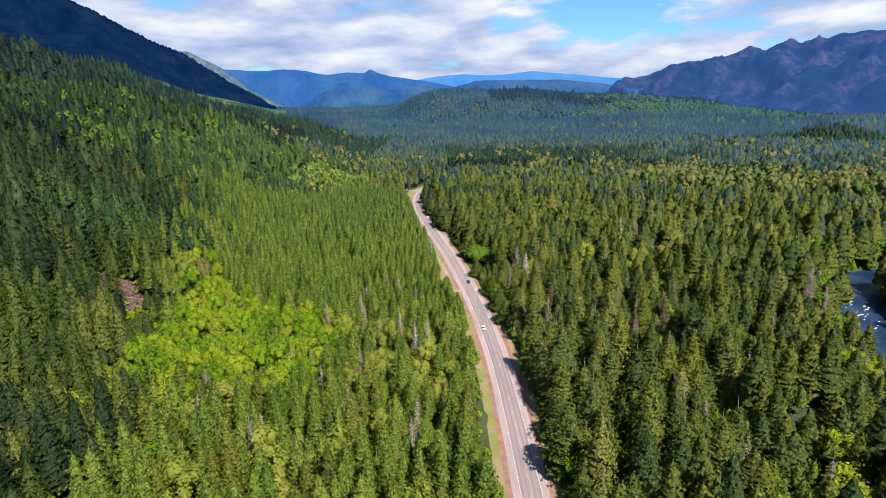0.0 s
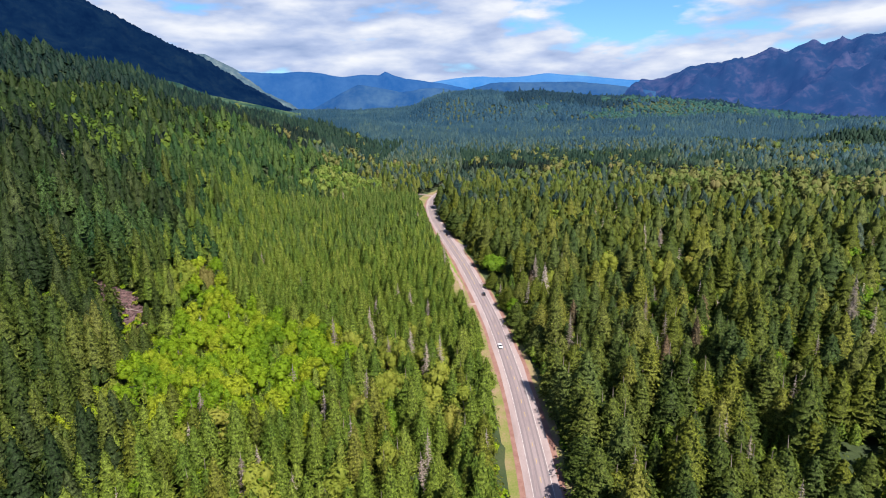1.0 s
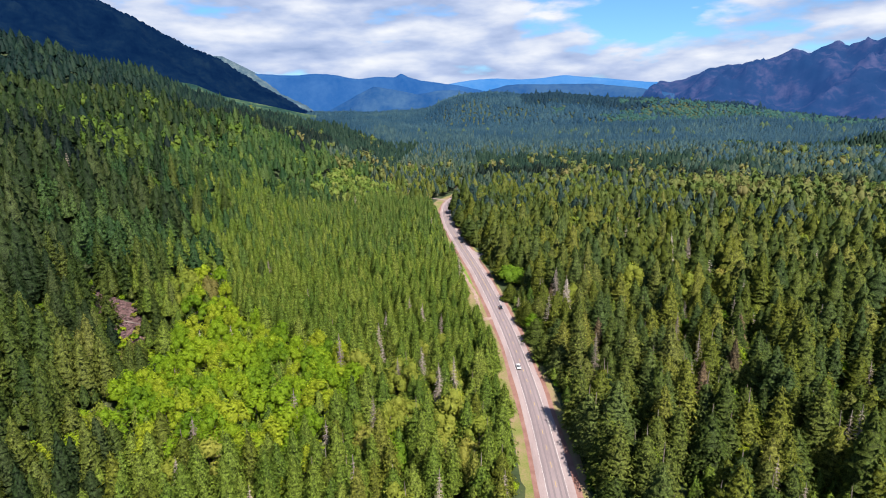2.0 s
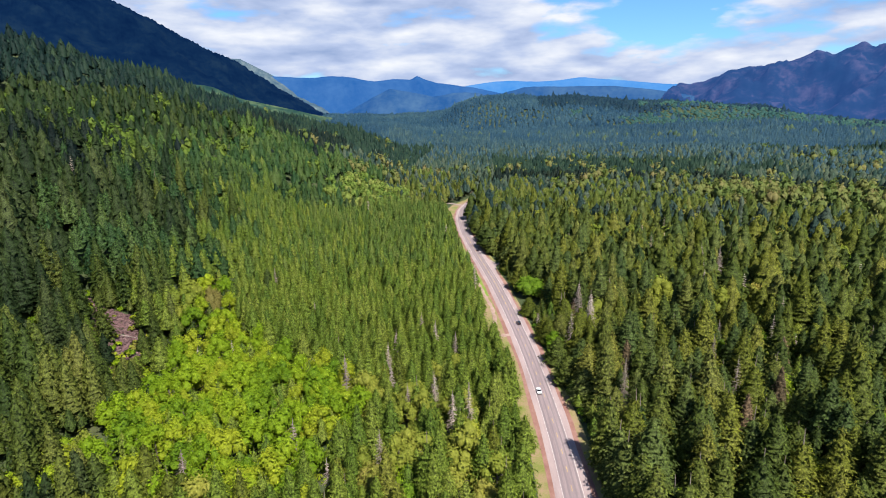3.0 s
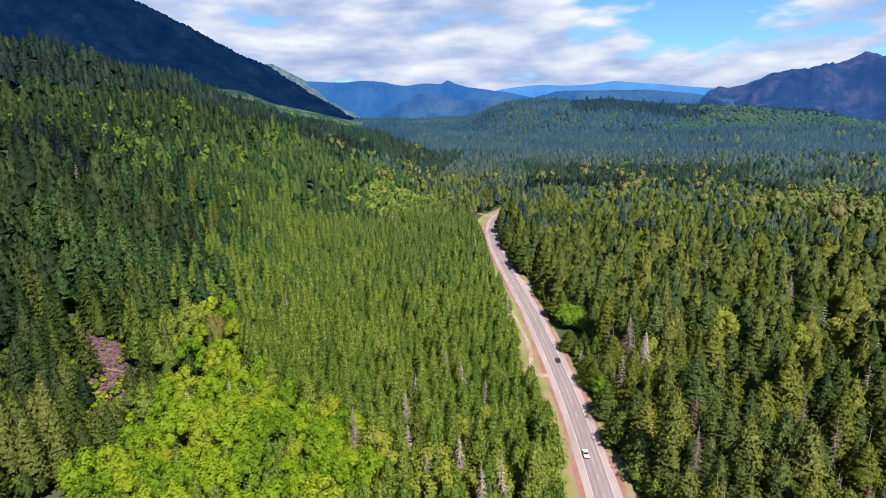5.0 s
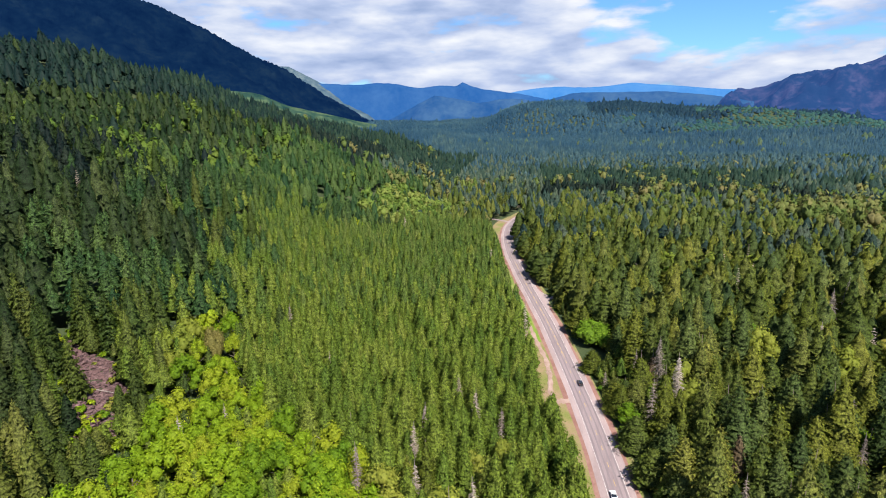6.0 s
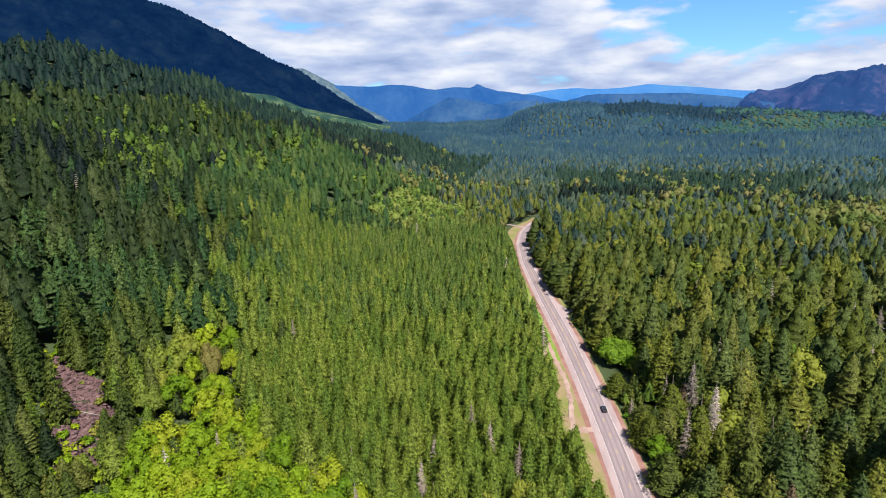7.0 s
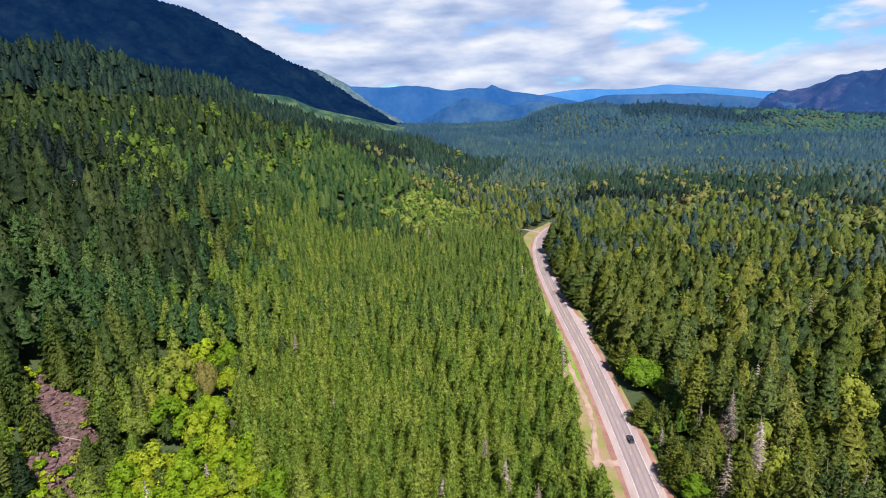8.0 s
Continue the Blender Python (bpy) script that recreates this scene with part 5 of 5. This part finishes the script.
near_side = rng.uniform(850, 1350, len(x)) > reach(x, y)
# far end of the hillside gets its cloud shadow as needle colour
cloud_shade = x + rng.uniform(-25, 25, len(x)) < np.interp(y, [700, 1000, 1400, 1700], [-330, -240, -190, -150])
forest("farther_hemlock_forest", G_FIR, CLOUD_DIM, valley & cloud_shade, P, "conifers at the far end of the hillside, coloured for cloud shade", "forest")
valley &= ~cloud_shade
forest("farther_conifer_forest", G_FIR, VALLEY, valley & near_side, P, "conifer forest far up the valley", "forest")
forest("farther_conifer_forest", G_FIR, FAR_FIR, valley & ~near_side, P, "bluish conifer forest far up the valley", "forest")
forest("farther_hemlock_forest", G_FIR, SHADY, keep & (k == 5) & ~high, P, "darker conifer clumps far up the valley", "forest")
forest("farther_hemlock_forest", G_FIR, CLOUD_DARK, keep & (k == 5) & high, P, "conifers far up the valley, coloured dark for cloud shade", "forest")
forest("farther_broadleaf_forest", G_LEAF, FAR_LEAF, keep & ((k == 3) | (k == 2)), P, "yellow-green broadleaf patches far up the valley", "forest")
x, y = stand(9.0, 1350, 2000, rng)
k = kinds(x, y, rng)
P = place(x, y, k, rng)
near_side = rng.uniform(1350, 2050, len(x)) > reach(x, y)
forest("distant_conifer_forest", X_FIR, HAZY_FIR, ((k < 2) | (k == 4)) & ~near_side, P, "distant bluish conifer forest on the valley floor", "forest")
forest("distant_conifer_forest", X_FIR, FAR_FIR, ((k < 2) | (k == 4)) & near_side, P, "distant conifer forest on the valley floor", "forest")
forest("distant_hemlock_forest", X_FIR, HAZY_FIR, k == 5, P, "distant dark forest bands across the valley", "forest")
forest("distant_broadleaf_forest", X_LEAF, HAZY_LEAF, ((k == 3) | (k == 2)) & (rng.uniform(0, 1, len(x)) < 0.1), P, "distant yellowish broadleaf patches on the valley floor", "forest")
x, y = stand(16.5, 2000, 3950, rng)
k = kinds(x, y, rng)
P = place(x, y, k, rng)
az = np.degrees(np.arctan2(x, y))
cut = (az > 8) & (0.8 * waves(x * 0.5, y, 330) + 0.4 * waves(x, y, 120) + 0.06 * (az - 12) > 0.1) & (np.hypot(x, y) < 2700) & (rng.uniform(0, 1, len(x)) < 0.9)
P = (P[0], P[1] * np.where(cut, 0.5, 1.0), P[2], P[3])
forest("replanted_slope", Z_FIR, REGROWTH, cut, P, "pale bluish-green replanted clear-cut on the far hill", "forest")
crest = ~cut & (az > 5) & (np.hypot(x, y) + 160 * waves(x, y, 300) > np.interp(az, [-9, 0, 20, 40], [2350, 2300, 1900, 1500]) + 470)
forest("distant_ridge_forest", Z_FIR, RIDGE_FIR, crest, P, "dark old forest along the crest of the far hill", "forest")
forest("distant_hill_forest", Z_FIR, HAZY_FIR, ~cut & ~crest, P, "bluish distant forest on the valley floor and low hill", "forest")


# ---- talus slope ----
def rubble(size, seed, sides=6):
    """A broken stone, about 20 triangles."""
    g = np.random.default_rng(seed)
    bm = bmesh.new()
    bmesh.ops.create_icosphere(bm, subdivisions=1, radius=size)
    for v in bm.verts:
        v.co *= g.uniform(0.7, 1.25)
        v.co.z *= 0.7
    V, T = np.array([v.co[:] for v in bm.verts]), np.array([[v.index for v in f.verts] for f in bm.faces])
    bm.free()
    return V, T, np.zeros(len(V)), None


def talus():
    gx, gy = np.arange(-246, -150, 1.6), np.arange(254, 342, 1.6)
    X, Y = np.meshgrid(gx, gy)
    Z = height(X, Y) + 0.25 + 0.5 * waves(X, Y, 9) + 0.35 * waves(X + 3, Y, 4)
    v = np.stack([X.ravel(), Y.ravel(), Z.ravel()], 1)
    nx = len(gx)
    k = (np.arange(len(gy) - 1)[:, None] * nx + np.arange(nx - 1)[None, :]).ravel()
    c = (v[k] + v[k + nx + 1]) / 2
    k = k[inside(c[:, 0], c[:, 1], TALUS)]
    slope = thing("talus_slope", raw_mesh("talus_slope", v, np.stack([k, k + 1, k + nx + 1, k + nx], 1), True), SCREE, "bare red-brown talus slope among the trees", "talus", "structure")
    g = np.random.default_rng(12)
    x, y = lattice(-244, -152, 256, 340, 1.25, g)
    m = inside(x, y, TALUS)
    x, y = x[m], y[m]
    pos = np.stack([x, y, height(x, y) + 0.4 + 0.5 * waves(x, y, 9)], 1)
    big = g.uniform(0.2, 1.0, len(x)) ** 3 * 1.5 + 0.22
    v, t, _, _ = scatter([rubble(1.0, i) for i in range(6)], pos, big, big * g.uniform(0.8, 1.4, len(x)), g.uniform(0, 6, len(x)), g.integers(0, 6, len(x)), g)
    thing("talus_boulders", raw_mesh("talus_boulders", v, t), ROCK, "loose broken red-brown boulders", "boulders", "stuff")


talus()


def fallen_log(x0, y0, x1, y1, r):
    a, b = Vector((x0, y0, float(height(x0, y0)) + 1.0)), Vector((x1, y1, float(height(x1, y1)) + 1.0))
    V, T, _n = [], [], 7
    d = (b - a).normalized()
    s1 = d.cross(Vector((0, 0, 1))).normalized()
    s2 = d.cross(s1)
    for i in range(5):
        p, rr = a.lerp(b, i / 4), r * (1 - 0.14 * i)
        for c in range(_n):
            V.append(p + rr * (math.cos(6.283 * c / _n) * s1 + math.sin(6.283 * c / _n) * s2))
    for i in range(4):
        for c in range(_n):
            q = (c + 1) % _n
            T.extend([(i * _n + c, i * _n + q, (i + 1) * _n + q), (i * _n + c, (i + 1) * _n + q, (i + 1) * _n + c)])
    for base in (0, 4 * _n):
        T.extend([(base, base + c, base + c + 1) for c in range(1, _n - 1)])
    return thing("fallen_log", raw_mesh("fallen_log", [v[:] for v in V], T, True), SNAG, "bleached fallen trunk lying on the talus", "log", "", "fallen logs")


fallen_log(-184, 304, -174, 308, 0.24)
fallen_log(-196, 293, -186, 294, 0.28)


# ---- single trees that stand out ----
def lone(name, crown, trunk, leaves, bark, x, y, tall, wide, label, category, group, turn=0.3):
    ob = tree_thing(name, crown, trunk, leaves, bark, label, category, group)
    ob.matrix_basis = Matrix.LocRotScale(Vector((x, y, float(height(x, y)) - 0.2)), Euler((0, 0, turn)), Vector((wide, wide, tall)))
    return ob


B_FIR = cored(fronds(24, 15, 23, 0.05, 4.8, 0.18, 0.85, 301, 0.0, 7, 1.0, 0.35), body(22, 0.04, 3.0, 0.85, 3, 0.0, 8, 9), 0.4)
B_MAPLE = leafy(26, 60, 12, 14, 0.06, 0.55, 302, True)
for x, y, h, w, a, leaves, lb in ((-185, 297, 1.2, 1.05, 0.3, OLD, "broad open-grown fir standing alone on the talus"), (-166, 306, 0.95, 0.95, 2.0, OLD, "broad greyish fir at the edge of the talus"),
                                  (-184, 286, 0.8, 0.8, 1.1, FIR, "bright young fir low on the talus"), (-158, 264, 0.6, 0.7, 1.7, OLD, "young fir at the foot of the talus"),
                                  (-200, 304, 1.25, 1.1, 0.4, DEEP, "tall dark fir beside the shaded talus gully"), (-207, 308, 1.35, 1.15, 1.9, DEEP, "tall dark fir beside the shaded talus gully"), (-215, 312, 1.3, 1.2, 2.8, DEEP, "tall dark fir beside the shaded talus gully"), (-224, 316, 1.35, 1.2, 0.9, DEEP, "tall dark fir beside the shaded talus gully"),
                                  (-205, 327, 1.2, 1.15, 0.8, DEEP, "dense dark fir above the talus"), (-195, 330, 1.25, 1.2, 2.6, DEEP, "dense dark fir above the talus"), (-186, 333, 1.1, 1.1, 3.4, OLD, "dense fir above the talus")):
    lone("open_grown_fir", B_FIR, T_FIR, leaves, BARK, x, y, h, w, lb, "fir tree", "talus firs", a)
for i, (x, y, r) in enumerate(((-182, 312, 1.0), (-184, 302, 0.8), (-178, 296, 0.9), (-172, 300, 1.1), (-170, 292, 1.3), (-199, 306, 0.7), (-166, 284, 1.2), (-163, 276, 1.0), (-176, 284, 0.9), (-160, 270, 1.1), (-190, 289, 0.8), (-172, 314, 1.2), (-194, 318, 0.6), (-173, 288, 1.5), (-168, 280, 1.6), (-165, 292, 1.5), (-178, 290, 1.2), (-158, 280, 1.7), (-156, 268, 1.5), (-162, 262, 1.4), (-170, 306, 1.3), (-176, 318, 1.0), (-187, 322, 0.9), (-186, 294, 0.9), (-175, 303, 0.7), (-208, 318, 1.0), (-215, 322, 1.2))):
    lone("talus_shrub", S_BUSH[i % 4], stem(1.2, 0.12, 0.06, 5), MAPLE if i % 3 else ALDER, BARK, x, y, r, r * 1.05, "low green shrub growing among the talus stones", "shrub", "talus shrubs", i * 0.8)
lone("roadside_maple", B_MAPLE, T_MAPLE, GREEN_MAPLE, BARK, 26.5, 405, 1.1, 1.55, "round bright green maple beside the highway", "maple tree", "roadside maples")
lone("roadside_maple", B_MAPLE, T_MAPLE, GREEN_MAPLE, BARK, 33, 397, 0.8, 0.9, "smaller bright green maple beside the highway", "maple tree", "roadside maples", 1.4)
lone("roadside_maple", B_MAPLE, T_MAPLE, GREEN_MAPLE, BARK, 40, 392, 0.95, 1.0, "bright green maple behind the roadside trees", "maple tree", "roadside maples", 2.2)
lone("yellow_maple", B_MAPLE, T_MAPLE, TAN_LEAF, BARK, -158, 352, 1.6, 0.85, "pale yellow-tan maple at the head of the grove", "maple tree", "maples", 0.9)
for i, (x, y, h, w, leaves, lb) in enumerate(((-24, 281, 1.35, 0.85, PALE_ALDER, "pale yellow-green alder above the firs"), (-14, 288, 1.4, 0.9, PALE_ALDER, "pale yellow-green alder above the firs"), (-19, 272, 1.2, 0.7, ALDER, "olive alder above the firs"),
                                               (-38, 213, 1.3, 0.95, ALDER, "broad olive cottonwood among the firs"), (-27, 203, 1.25, 0.9, GREEN_MAPLE, "broad dark green maple among the firs"), (-44, 220, 1.35, 0.8, PALE_ALDER, "yellowish cottonwood among the firs"),
                                               (-10, 243, 1.15, 0.6, PALE_ALDER, "slim pale alder among the firs"), (-2, 206, 1.2, 0.7, PALE_ALDER, "pale yellow-green alder near the verge"), (-41, 174, 0.9, 0.8, MAPLE, "lime green maple under the firs"),
                                               (120, 176, 1.0, 1.0, GREEN_MAPLE, "fresh green maple below the tall conifers"), (139, 442, 0.9, 1.0, GREEN_MAPLE, "fresh green maple in a gap of the tall wood"))):
    lone("broadleaf_tree", B_MAPLE, T_MAPLE, leaves, BARK, x, y, h, w, lb, "broadleaf tree", "broadleaf trees", i * 0.9)
for i, (x, y, h) in enumerate(((51, 331, 1.2), (48, 350, 1.15), (163, 436, 1.3), (139, 425, 1.25), (125, 381, 1.2), (152, 428, 1.15), (114, 372, 1.0), (214, 309, 1.3))):
    lone("thin_conifer", bare(30, 12, 21, 3.2, 420 + i), T_DRY, PALE_DRY, SNAG, x, y, h * 1.22, 1.3, "dying conifer with pale pinkish bare twigs", "dead tree", "dying conifers", i * 1.7)
for i, (x, y, h) in enumerate(((-287, 505, 1.3), (-212, 459, 1.35), (-243, 483, 1.35), (-250, 462, 1.2), (-226, 492, 1.25), (-196, 470, 1.2), (-205, 440, 1.15))):
    lone("emergent_conifer", D_OLD[i % 6], T_OLD, DEEP, BARK, x, y, h, 1.05, "old conifer rising above the younger forest", "conifer tree", "emergent conifers", i * 1.1)
for i, (x, y, h) in enumerate(((-40, 263, 1.0), (-60, 268, 1.05), (-43, 296, 1.0), (-34, 320, 0.95), (-26, 307, 1.0), (-45, 285, 0.95), (-16, 300, 0.85), (-63, 158, 1.12), (-22, 258, 0.95), (-31, 247, 1.0), (-14, 243, 0.95), (-90, 182, 0.9), (-36, 216, 1.0), (198, 272, 1.35), (60, 300, 1.2), (52, 262, 1.15), (96, 290, 1.25))):
    lone("tall_snag", bare(22, 8, 21, 2.9, 320 + i), T_DRY, DRY, SNAG, x, y, h + 0.16, 1.1, "tall grey snag with ragged bare boughs", "dead tree", "snags", i * 0.7)
for i, (x, y, h) in enumerate(((58, 285, 0.85), (72, 330, 0.9), (110, 262, 0.9), (46, 352, 0.8), (130, 300, 0.9), (88, 240, 0.85))):
    lone("browned_conifer", D_OLD[i % 6], T_OLD, RUST, BARK, x, y, h, 0.85, "dying conifer with browned needles", "conifer tree", "browned conifers", i * 1.3)


g_edge = np.random.default_rng(31)
edge_crown, edge_trunk = cored(fronds(10, 8, 23, 0.50, 3.2, 0.2, 0.7, 340, 0.0, 3, 1.6), tiers(1, 6, 21, 0.48, 2.0, 1)), stem(21, 0.42, 0.12)
for i in range(18):
    f = i / 17
    lone("forest_edge_fir", edge_crown, edge_trunk, OLD, BARK, -47 + 33 * f + g_edge.uniform(-1.5, 1.5), 773 + 88 * f + g_edge.uniform(-2, 2), g_edge.uniform(0.9, 1.15), 1.0, "fir with a bare lower trunk at the forest edge", "fir tree", "forest edge firs", i * 0.9)


# ---- roadside ----
def utility_pole(x, y, tall=9.6):
    ob = tagged(new("utility_pole"), "weathered wooden utility pole with a crossarm on the grass verge", "utility pole", "utility poles")
    part("pole", raw_mesh("pole", *stem(tall, 0.17, 0.11, 8), True), POLEWOOD, ob)
    bm = bmesh.new()
    bmesh.ops.create_cube(bm, size=1, matrix=Matrix.Translation((0, 0.14, tall - 0.55)) @ Matrix.Diagonal((2.4, 0.11, 0.14, 1)))
    bmesh.ops.bevel(bm, geom=bm.edges[:], offset=0.015, segments=1, affect="EDGES")
    part("crossarm", bm, POLEWOOD, ob)
    for dx in (-1.05, -0.45, 0.45, 1.05):
        bm = bmesh.new()
        for dz, r in ((0.05, 0.05), (0.13, 0.08), (0.2, 0.06)):
            bmesh.ops.create_cone(bm, cap_ends=True, segments=8, radius1=r, radius2=r * 0.7, depth=0.09, matrix=Matrix.Translation((dx, 0.14, tall - 0.48 + dz)))
        part("insulator", bm, WHITE, ob, "pale porcelain insulator")
    ob.matrix_basis = pose(x, y, float(road_z(y)) + 0.05, 0, 0, 14)
    return ob


for x, y in ((2.0, 352.7), (-7.2, 417.0), (-18.0, 474.0)):
    utility_pole(x, y)


def strip(name, points, wide, lift, material, label):
    """A worn track along a line of the plan, with uneven edges."""
    pts = [Vector((*p, 0)) for p in points]
    V = []
    path = []
    for a, b in zip(pts, pts[1:]):
        path += [a.lerp(b, i / 6) for i in range(6)]
    path.append(pts[-1])
    for i, p in enumerate(path):
        d = (path[min(i + 1, len(path) - 1)] - path[max(i - 1, 0)]).normalized()
        n = Vector((d.y, -d.x, 0))
        w = wide * (1 + 0.25 * math.sin(i * 1.7) + 0.15 * math.sin(i * 3.1 + 1))
        for sgn in (-1, 1):
            q = p + n * w * 0.5 * sgn
            V.append((q.x, q.y, float(road_z(q.y)) + lift))
    k = np.arange(len(path) - 1) * 2
    return part(name, raw_mesh(name, V, np.stack([k, k + 1, k + 3, k + 2], 1), True), material, road, label)


strip("dirt_track", [(-8, 432), (-5.5, 420), (-2.2, 402), (1.8, 384), (3.4, 366), (3.2, 352), (4.0, 342), (9.5, 344)], 2.2, 0.31, DIRT, "pale worn dirt pull-out track")
strip("dirt_track", [(2, 342.5), (6, 343.5), (11.5, 344.5)], 3.6, 0.325, DIRT, "pale worn dirt pull-out track")
strip("driveway", [(-62, 760), (-46, 750), (-36, 742), (-30, 736)], 5.0, 0.33, SHOULDER, "pale side road joining at the bend")
strip("pull_out", [(7, 474), (12, 471), (20, 474)], 6.5, 0.29, SHOULDER, "pale gravel pull-out")


def profile_solid(points, half, pinch=0.0, z_pinch=0.0):
    """A side profile (y, z) carried across the width, narrowed above z_pinch."""
    bm = bmesh.new()
    rows = []
    for sgn in (-1, 1):
        rows.append([bm.verts.new((sgn * (half - (pinch if z > z_pinch else 0)), y, z)) for y, z in points])
    n = len(points)
    bm.faces.new(rows[0][::-1])
    bm.faces.new(rows[1])
    for i in range(n):
        j = (i + 1) % n
        bm.faces.new((rows[0][i], rows[0][j], rows[1][j], rows[1][i]))
    bmesh.ops.recalc_face_normals(bm, faces=bm.faces[:])
    bmesh.ops.bevel(bm, geom=bm.edges[:], offset=0.06, segments=2, affect="EDGES", clamp_overlap=True)
    return bm


def paint(name, colour, rough=0.25, metal=0.0):
    m = surface(name, [tuple(0.85 * c for c in colour), colour], 1.5, 9.0, rough=rough, bump=0.02, metal=metal, spec=0.5)
    m.node_tree.nodes["Principled BSDF"].inputs["Coat Weight"].default_value = 0.6
    return m


GLASS = paint("dark car glass", (0.012, 0.014, 0.017), 0.08)
RUBBER = surface("tyre rubber", [(0.015, 0.015, 0.016), (0.03, 0.03, 0.03)], 2.0, 9.0, bump=0.1)
RIM = surface("alloy rim", [(0.3, 0.3, 0.31), (0.45, 0.45, 0.46)], 2.0, 9.0, rough=0.35, metal=0.9, bump=0.05)
LAMP_RED = paint("red lamp lens", (0.25, 0.012, 0.01), 0.15)
LAMP_CLEAR = paint("clear lamp lens", (0.55, 0.57, 0.6), 0.1)
TRIM = paint("black trim", (0.02, 0.02, 0.022), 0.5)


def car(label, colour, x, y, turn, length=4.7, half=0.93, tall=1.70, suv=True):
    ob = tagged(new("suv" if suv else "sedan"), label, "car", "cars on the highway")
    L = length / 2
    mt = paint("car paint", colour)
    belt = tall * 0.60
    part("body", profile_solid([(-L, 0.32), (-L, 0.95), (-L + 0.1, belt), (L - 1.15, belt), (L - 0.15, belt - 0.18), (L, 0.72), (L, 0.30), (L - 0.3, 0.24), (-L + 0.3, 0.24)], half), mt, ob)
    back = -L + 0.18 if suv else -L + 0.75
    part("glasshouse", profile_solid([(back, belt - 0.02), (back + (0.22 if suv else 0.65), tall - 0.08), (L - 2.15, tall - 0.08), (L - 1.25, belt - 0.02)], half - 0.05, 0.16, belt + 0.1), GLASS, ob, "dark tinted windows")
    bm = bmesh.new()
    y0, y1 = back + (0.18 if suv else 0.6), L - 2.1
    bmesh.ops.create_cube(bm, size=1, matrix=Matrix.Translation((0, (y0 + y1) / 2, tall - 0.05)) @ Matrix.Diagonal((2 * half - 0.38, y1 - y0, 0.09, 1)))
    bmesh.ops.bevel(bm, geom=bm.edges[:], offset=0.035, segments=2, affect="EDGES")
    part("roof", bm, mt, ob)
    for sy, nm in ((1, "front_bumper"), (-1, "rear_bumper")):
        bm = bmesh.new()
        bmesh.ops.create_cube(bm, size=1, matrix=Matrix.Translation((0, sy * L, 0.46)) @ Matrix.Diagonal((2 * half - 0.1, 0.16, 0.26, 1)))
        bmesh.ops.bevel(bm, geom=bm.edges[:], offset=0.05, segments=2, affect="EDGES")
        part(nm, bm, TRIM, ob)
    for sx in (-1, 1):
        for sy, nm, lm in ((1, "headlight", LAMP_CLEAR), (-1, "tail_light", LAMP_RED)):
            bm = bmesh.new()
            bmesh.ops.create_cube(bm, size=1, matrix=Matrix.Translation((sx * (half - 0.24), sy * (L - 0.02), 0.80)) @ Matrix.Diagonal((0.38, 0.12, 0.17, 1)))
            bmesh.ops.bevel(bm, geom=bm.edges[:], offset=0.03, segments=2, affect="EDGES")
            part(nm, bm, lm, ob)
        bm = bmesh.new()
        bmesh.ops.create_cube(bm, size=1, matrix=Matrix.Translation((sx * (half + 0.1), L - 1.55, belt + 0.08)) @ Matrix.Diagonal((0.2, 0.1, 0.14, 1)))
        bmesh.ops.bevel(bm, geom=bm.edges[:], offset=0.03, segments=1, affect="EDGES")
        part("mirror", bm, mt, ob)
        for sy in (-1, 1):
            c = Matrix.Translation((sx * (half - 0.1), sy * (L - 0.92), 0.35)) @ Matrix.Rotation(radians(90), 4, "Y")
            bm = bmesh.new()
            bmesh.ops.create_cone(bm, cap_ends=True, segments=20, radius1=0.35, radius2=0.35, depth=0.23, matrix=c)
            bmesh.ops.bevel(bm, geom=[e for e in bm.edges if len(e.link_faces) == 2 and e.calc_face_angle() > 1], offset=0.04, segments=2, affect="EDGES")
            wheel = part("wheel", bm, RUBBER, ob, "black tyre")
            bm = bmesh.new()
            bmesh.ops.create_cone(bm, cap_ends=True, segments=16, radius1=0.22, radius2=0.20, depth=0.25, matrix=c)
            part("rim", bm, RIM, wheel, "alloy rim")
    ob.matrix_basis = pose(x, y, float(road_z(y)) + 0.36, 0, 0, turn)
    return ob


def lane(y, off):
    """A place in a lane and the road's heading there."""
    dx = float(road_x(y + 3) - road_x(y - 3)) / 6
    return float(road_x(y)) + off, -math.degrees(math.atan(dx))


for y, off, flip, label, colour, suv in ((359.5, 1.85, 0, "black sport utility vehicle driving on the highway", (0.012, 0.013, 0.015), True),
                                         (284.0, -1.85, 180, "white sedan with dark windows on the highway", (0.75, 0.76, 0.77), False),
                                         (512.0, 1.85, 0, "dark grey pickup-sized car on the highway", (0.03, 0.03, 0.034), True)):
    cx, head = lane(y, off)
    car(label, colour, cx, y, head + flip, suv=suv, tall=1.72 if suv else 1.48)
